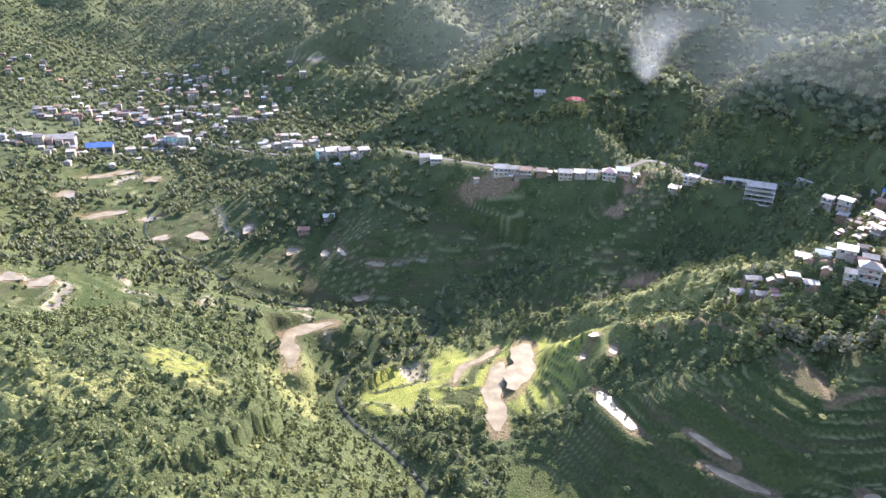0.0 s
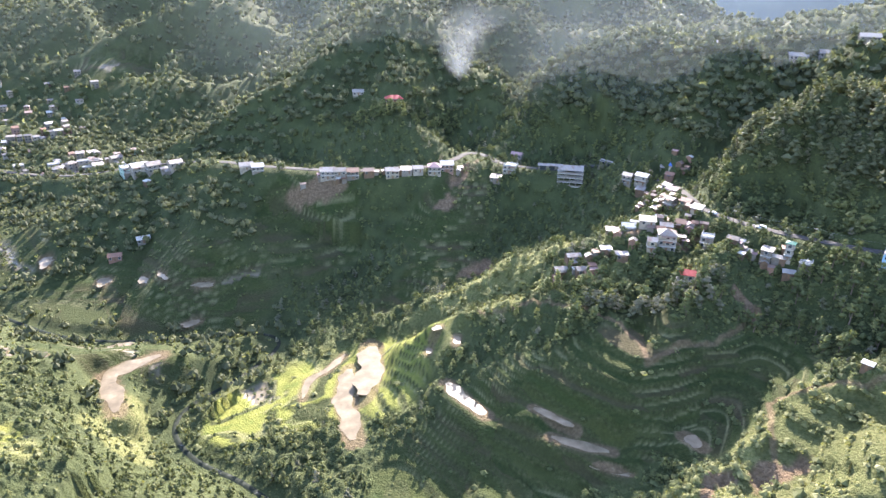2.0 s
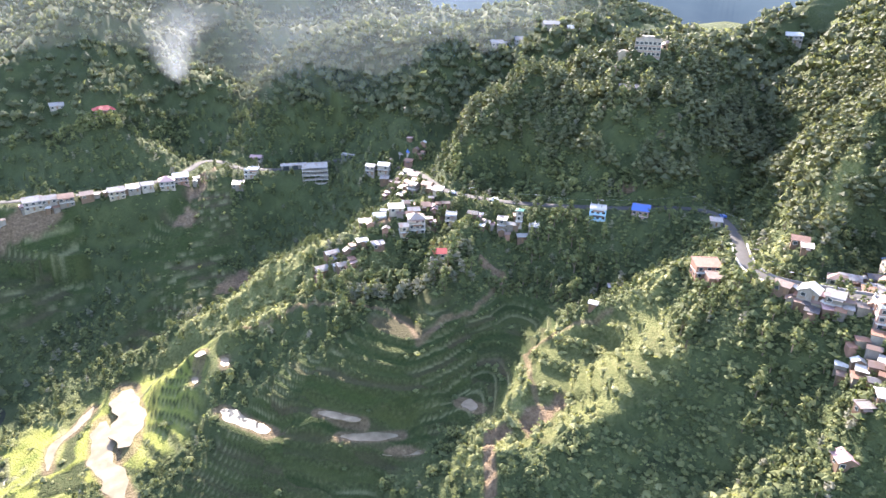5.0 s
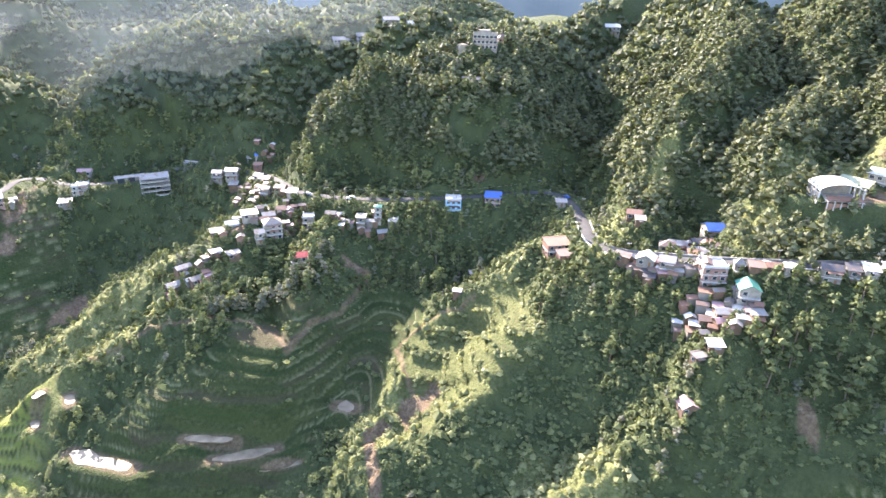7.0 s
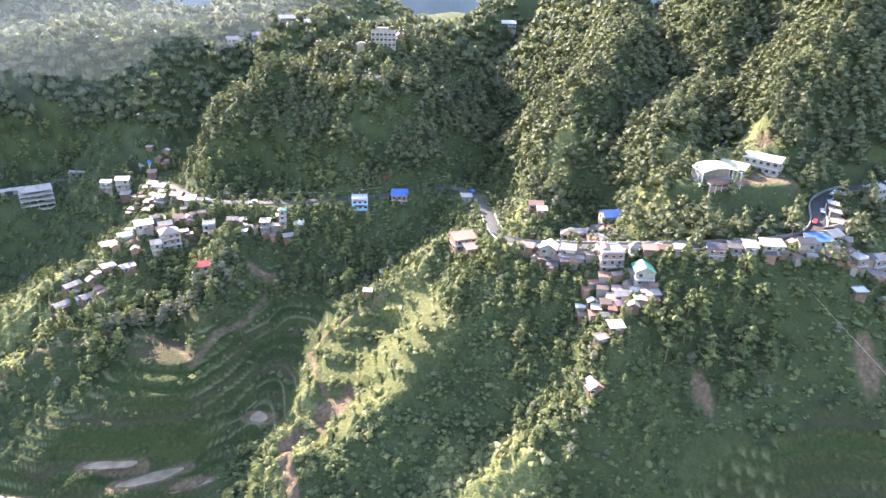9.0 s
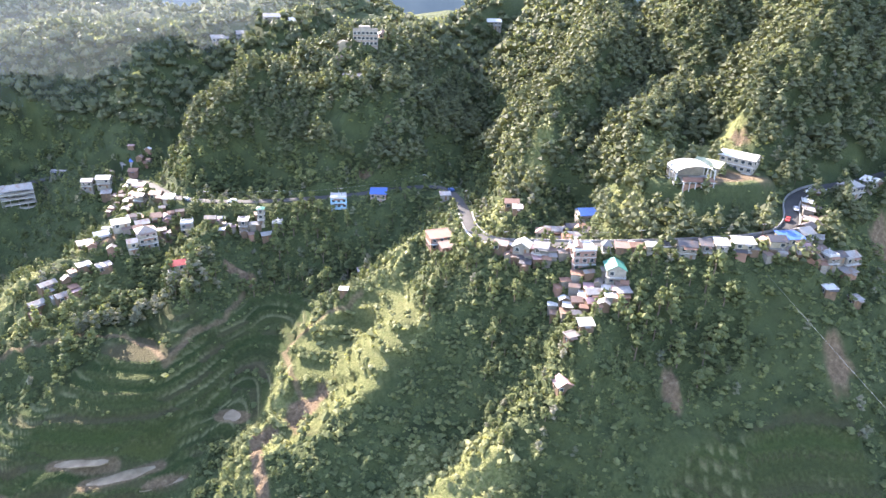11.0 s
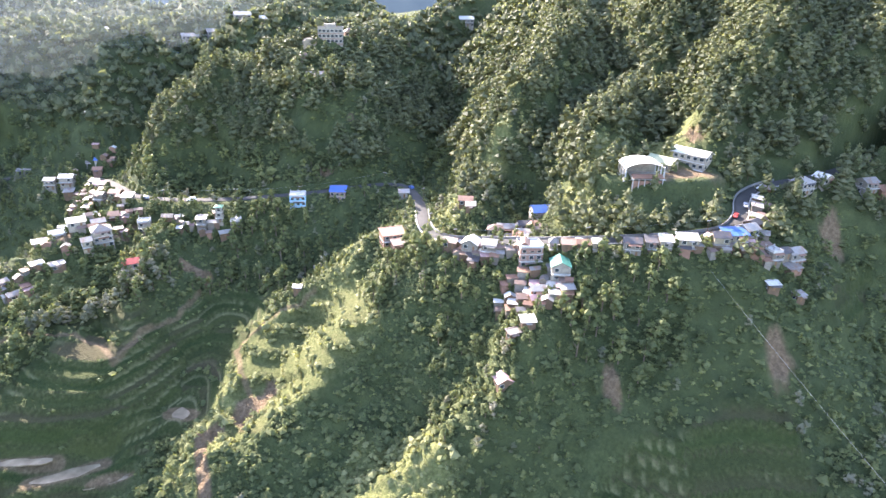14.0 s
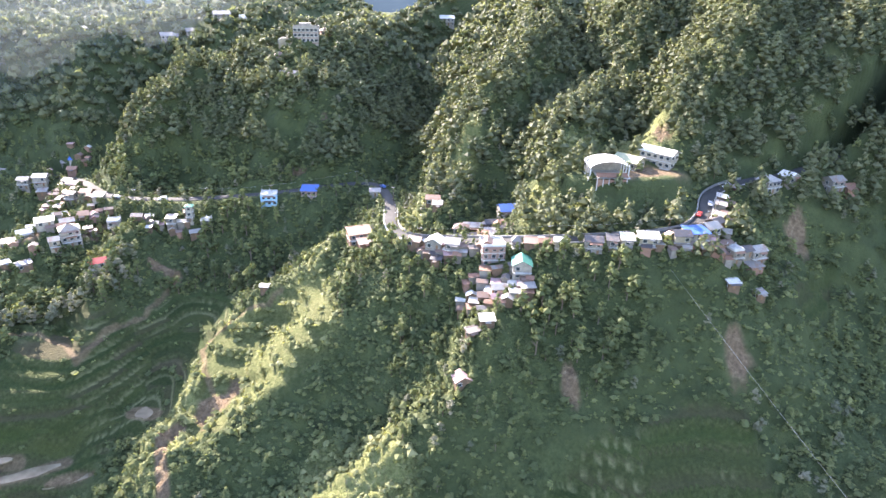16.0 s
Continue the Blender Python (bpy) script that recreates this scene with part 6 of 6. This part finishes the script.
OPEN = [(180, 110, 36, 15, 14), (264, -36, 28, 16, -35), (178, 138, 46, 16, 14), (140, 120, 30, 20, 0), (150, 75, 26, 14, -20), (205, 10, 30, 30, 0), (310, 12, 34, 12, 60), (285, 222, 16, 14, 0), (165, 164, 36, 12, -10), (240, 5, 20, 26, 0), (60, 440, 60, 30, 0), (-130, 210, 30, 22, 0)]


def single(x, y, size, crowns, r):
    """Trees that can be told apart, each with its trunk and crown."""
    z = height(x, y) - 0.3
    kinds = []
    for crown in crowns:
        t = tagged(new("tree"), "leafy green broadleaf tree on the slope", "tree", "trees on the near slopes")
        trunk = new("trunk", soup("trunk", stem(6.5, 0.28, (r.uniform(-0.3, 0.3), r.uniform(-0.3, 0.3)), r), np.zeros(30), BARK))
        top = new("crown", soup("crown", crown, np.full(len(crown), r.uniform(0, 1)), LEAF_BROAD))
        trunk.parent = top.parent = t
        kinds.append(t)
    for i in range(len(x)):
        m = pose(x[i], y[i], z[i], 0, 0, r.uniform(0, 360))
        src = kinds[i % len(kinds)]
        t = src if i < len(kinds) else copy_thing(src, m)
        t.matrix_basis = m
        t.scale = (size[i],) * 3


def plant_all():
    r = np.random.default_rng(5)
    kinds = {
        "broad": ([broad(r) for _ in range(7)], LEAF_BROAD),
        "pine": ([pine(r) for _ in range(6)], LEAF_PINE),
        "grey": ([broad(r, 7.5, 6, 7, 0.45) for _ in range(4)], LEAF_GREY),
        "low": ([mound(r, 8.0, 4, 1.1, 3) for _ in range(8)], LEAF_PINE),
        "far": ([mound(r, 8.0, 3, 1.5) for _ in range(6)], LEAF_PINE),
        "shrub": ([shrub(r, 3.0, 2, 3, 0.6) for i in range(10)], LEAF_BROAD),
        "pale": ([shrub(r, 3.0, 2, 4, 0.55) for i in range(8)], LEAF_PALE),
        "scrub": ([shrub(r, 3.0, 1, 3, 0.8) for _ in range(6)], LEAF_BROAD),
    }
    put = {k: [] for k in kinds}

    def sow(kind, x, y, size, sink=0.3):
        put[kind].append(np.stack([x, y, height(x, y) - sink, size], -1))

    # the near slopes
    x, y = spots(-30, 500, -100, 520, 4.9, r)
    thick, forest, m, flat, free, pale = growth(x, y)
    go = r.uniform(size=len(x)) < thick * 0.92
    high = (height(x, y) > 104) & (x > 150)
    pick = r.uniform(size=len(x))
    is_pine = go & high & (pick < 0.8)
    is_grey = go & ~is_pine & (pick > 0.90)
    is_broad = go & ~is_pine & ~is_grey
    back = np.hypot(x, y) > 440
    far_pine, is_pine = is_pine & back, is_pine & ~back
    sow("low", x[far_pine], y[far_pine], r.uniform(0.8, 1.4, far_pine.sum()))
    sow("pine", x[is_pine], y[is_pine], r.uniform(0.82, 1.3, is_pine.sum()))
    sow("grey", x[is_grey], y[is_grey], r.uniform(0.55, 1.0, is_grey.sum()))
    size = (0.60 + 0.42 * forest[is_broad]) * r.uniform(0.65, 1.4, is_broad.sum())
    # the trees that stand nearest are things of their own
    own = np.flatnonzero((x[is_broad] > 120) & (x[is_broad] < 262) & (y[is_broad] > 20) & (y[is_broad] < 246) & (size > 0.62))
    own = own[:: max(1, len(own) // 260)][:280]
    single(x[is_broad][own], y[is_broad][own], size[own], kinds["broad"][0], r)
    rest = np.ones(is_broad.sum(), bool)
    rest[own] = False
    sow("broad", x[is_broad][rest], y[is_broad][rest], size[rest])
    # undergrowth
    x, y = [np.concatenate(v) for v in zip(spots(-30, 120, 100, 330, 3.2, r), spots(120, 330, -90, 270, 2.25, r), spots(118, 235, 60, 178, 2.3, r), spots(190, 330, 270, 330, 3.0, r), spots(-210, -30, 60, 262, 3.6, r))]
    thick, forest, m, flat, free, pale = growth(x, y)
    bank = (m > 0.5) & (flat < 0.4)
    go = free & (((m < 0.4) & (r.uniform(size=len(x)) < 0.86)) | (bank & (r.uniform(size=len(x)) < 0.3)))
    light = pale > 0.5
    go = np.where(light & (m > 0.4) & (x > 100), free & (r.uniform(size=len(x)) < np.where(flat < 0.45, 0.97, 0.015)), go)
    big = 0.5 + 0.95 * r.uniform(0, 1, len(x)) ** 2
    sow("shrub", x[go & ~light], y[go & ~light], big[go & ~light], 0.2)
    sow("pale", x[go & light], y[go & light], big[go & light] * np.where(m[go & light] > 0.4, 1.15, 1.1), 0.2)
    # trees and bushes that crowd round the houses
    at = []
    for hx, hy, hr in CLEAR:
        if not (90 < hx < 500 and -60 < hy < 480):
            continue
        for _ in range(6):
            a, d = r.uniform(0, 6.2832), hr + r.uniform(0.3, 2.0)
            at.append((hx + math.cos(a) * d, hy + math.sin(a) * d, hx, hy))
    at = np.array(at)
    low = height(at[:, 0], at[:, 1]) < height(at[:, 2], at[:, 3]) + 0.6
    low &= np.hypot(at[:, :1] - ROAD_LINE[None, :, 0], at[:, 1:2] - ROAD_LINE[None, :, 1]).min(1) > 4.6
    spot = np.array(CLEAR)
    low &= (np.hypot(at[:, :1] - spot[None, :, 0], at[:, 1:2] - spot[None, :, 1]) > spot[None, :, 2] * 0.9).all(1)
    x, y = at[low, 0], at[low, 1]
    sow("broad", x, y, r.uniform(0.3, 0.72, len(x)))
    # the feathery row above the stepped bowl
    k = np.linspace(0, 1, 34)
    gx, gy = 112 + 58 * k + r.uniform(-3, 3, 34), 240 - 14 * k - 10 * np.sin(k * 3.1) + r.uniform(-4, 5, 34)
    sow("grey", gx, gy, r.uniform(0.8, 1.4, 34))
    # the basin, the hill behind the road and the wooded hill by the river
    x, y = spots(-420, -30, 262, 700, 7.4, r)
    thick, forest, m, flat, free, pale = growth(x, y)
    go = r.uniform(size=len(x)) < thick * 0.9
    sow("low", x[go], y[go], r.uniform(0.6, 1.2, go.sum()))
    x, y = spots(-210, -30, 60, 262, 5.6, r)
    thick, forest, m, flat, free, pale = growth(x, y)
    go = r.uniform(size=len(x)) < np.minimum(thick, 0.8)
    sow("broad", x[go], y[go], r.uniform(0.35, 0.85, go.sum()))
    x, y = spots(-30, 760, 520, 760, 8.4, r)
    thick, forest, m, flat, free, pale = growth(x, y)
    go = r.uniform(size=len(x)) < thick * 0.95
    sow("low", x[go], y[go], r.uniform(0.8, 1.3, go.sum()))
    x, y = [np.concatenate(v) for v in zip(spots(-400, -30, 60, 560, 4.2, r), spots(-30, 230, 330, 480, 3.7, r))]
    thick, forest, m, flat, free, pale = growth(x, y)
    bank = (m > 0.5) & (flat < 0.4)
    go = free & (((m < 0.4) & (r.uniform(size=len(x)) < 0.55)) | (bank & (r.uniform(size=len(x)) < 0.95)))
    sow("scrub", x[go], y[go], r.uniform(0.6, 1.5, go.sum()), 0.2)
    # far mountainsides
    x, y = spots(-1000, 600, 700, 1450, 9.6, r)
    thick, forest, m, flat, free, pale = growth(x, y)
    go = r.uniform(size=len(x)) < np.maximum(thick, free * 0.55) * 0.9 * (1 - m)
    sow("far", x[go], y[go], r.uniform(0.9, 1.6, go.sum()))
    x, y = spots(-900, -420, 200, 700, 12, r)
    thick, forest, m, flat, free, pale = growth(x, y)
    go = r.uniform(size=len(x)) < thick * 0.7
    sow("low", x[go], y[go], r.uniform(0.8, 1.3, go.sum()))
    words = {"broad": ("broadleaf_woods", "dense green broadleaf trees covering the steep slopes"), "pine": ("pine_woods", "tall dark green pines on the upper slopes"),
             "far": ("mountain_woods", "far woods on the hazy mountainsides"), "pale": ("pale_shrubs", "pale yellow-green shrubs and tall grass, painted lighter on sunlit spurs"),
             "grey": ("grey_trees", "pale grey-green feathery trees among the woods"), "low": ("far_woods", "distant dark woods on the mountainsides"),
             "shrub": ("undergrowth", "green shrubs and ferns on banks and slopes"), "scrub": ("scrub", "low green scrub between the fields")}
    for kind, (protos, material) in kinds.items():
        all_ = np.concatenate(put[kind])
        tris, tone = planted(protos, all_[:, :3], all_[:, 3], r)
        ob = new(words[kind][0], soup(words[kind][0], tris, tone, material))
        tagged(ob, words[kind][1], "vegetation", kind="stuff")


plant_all()
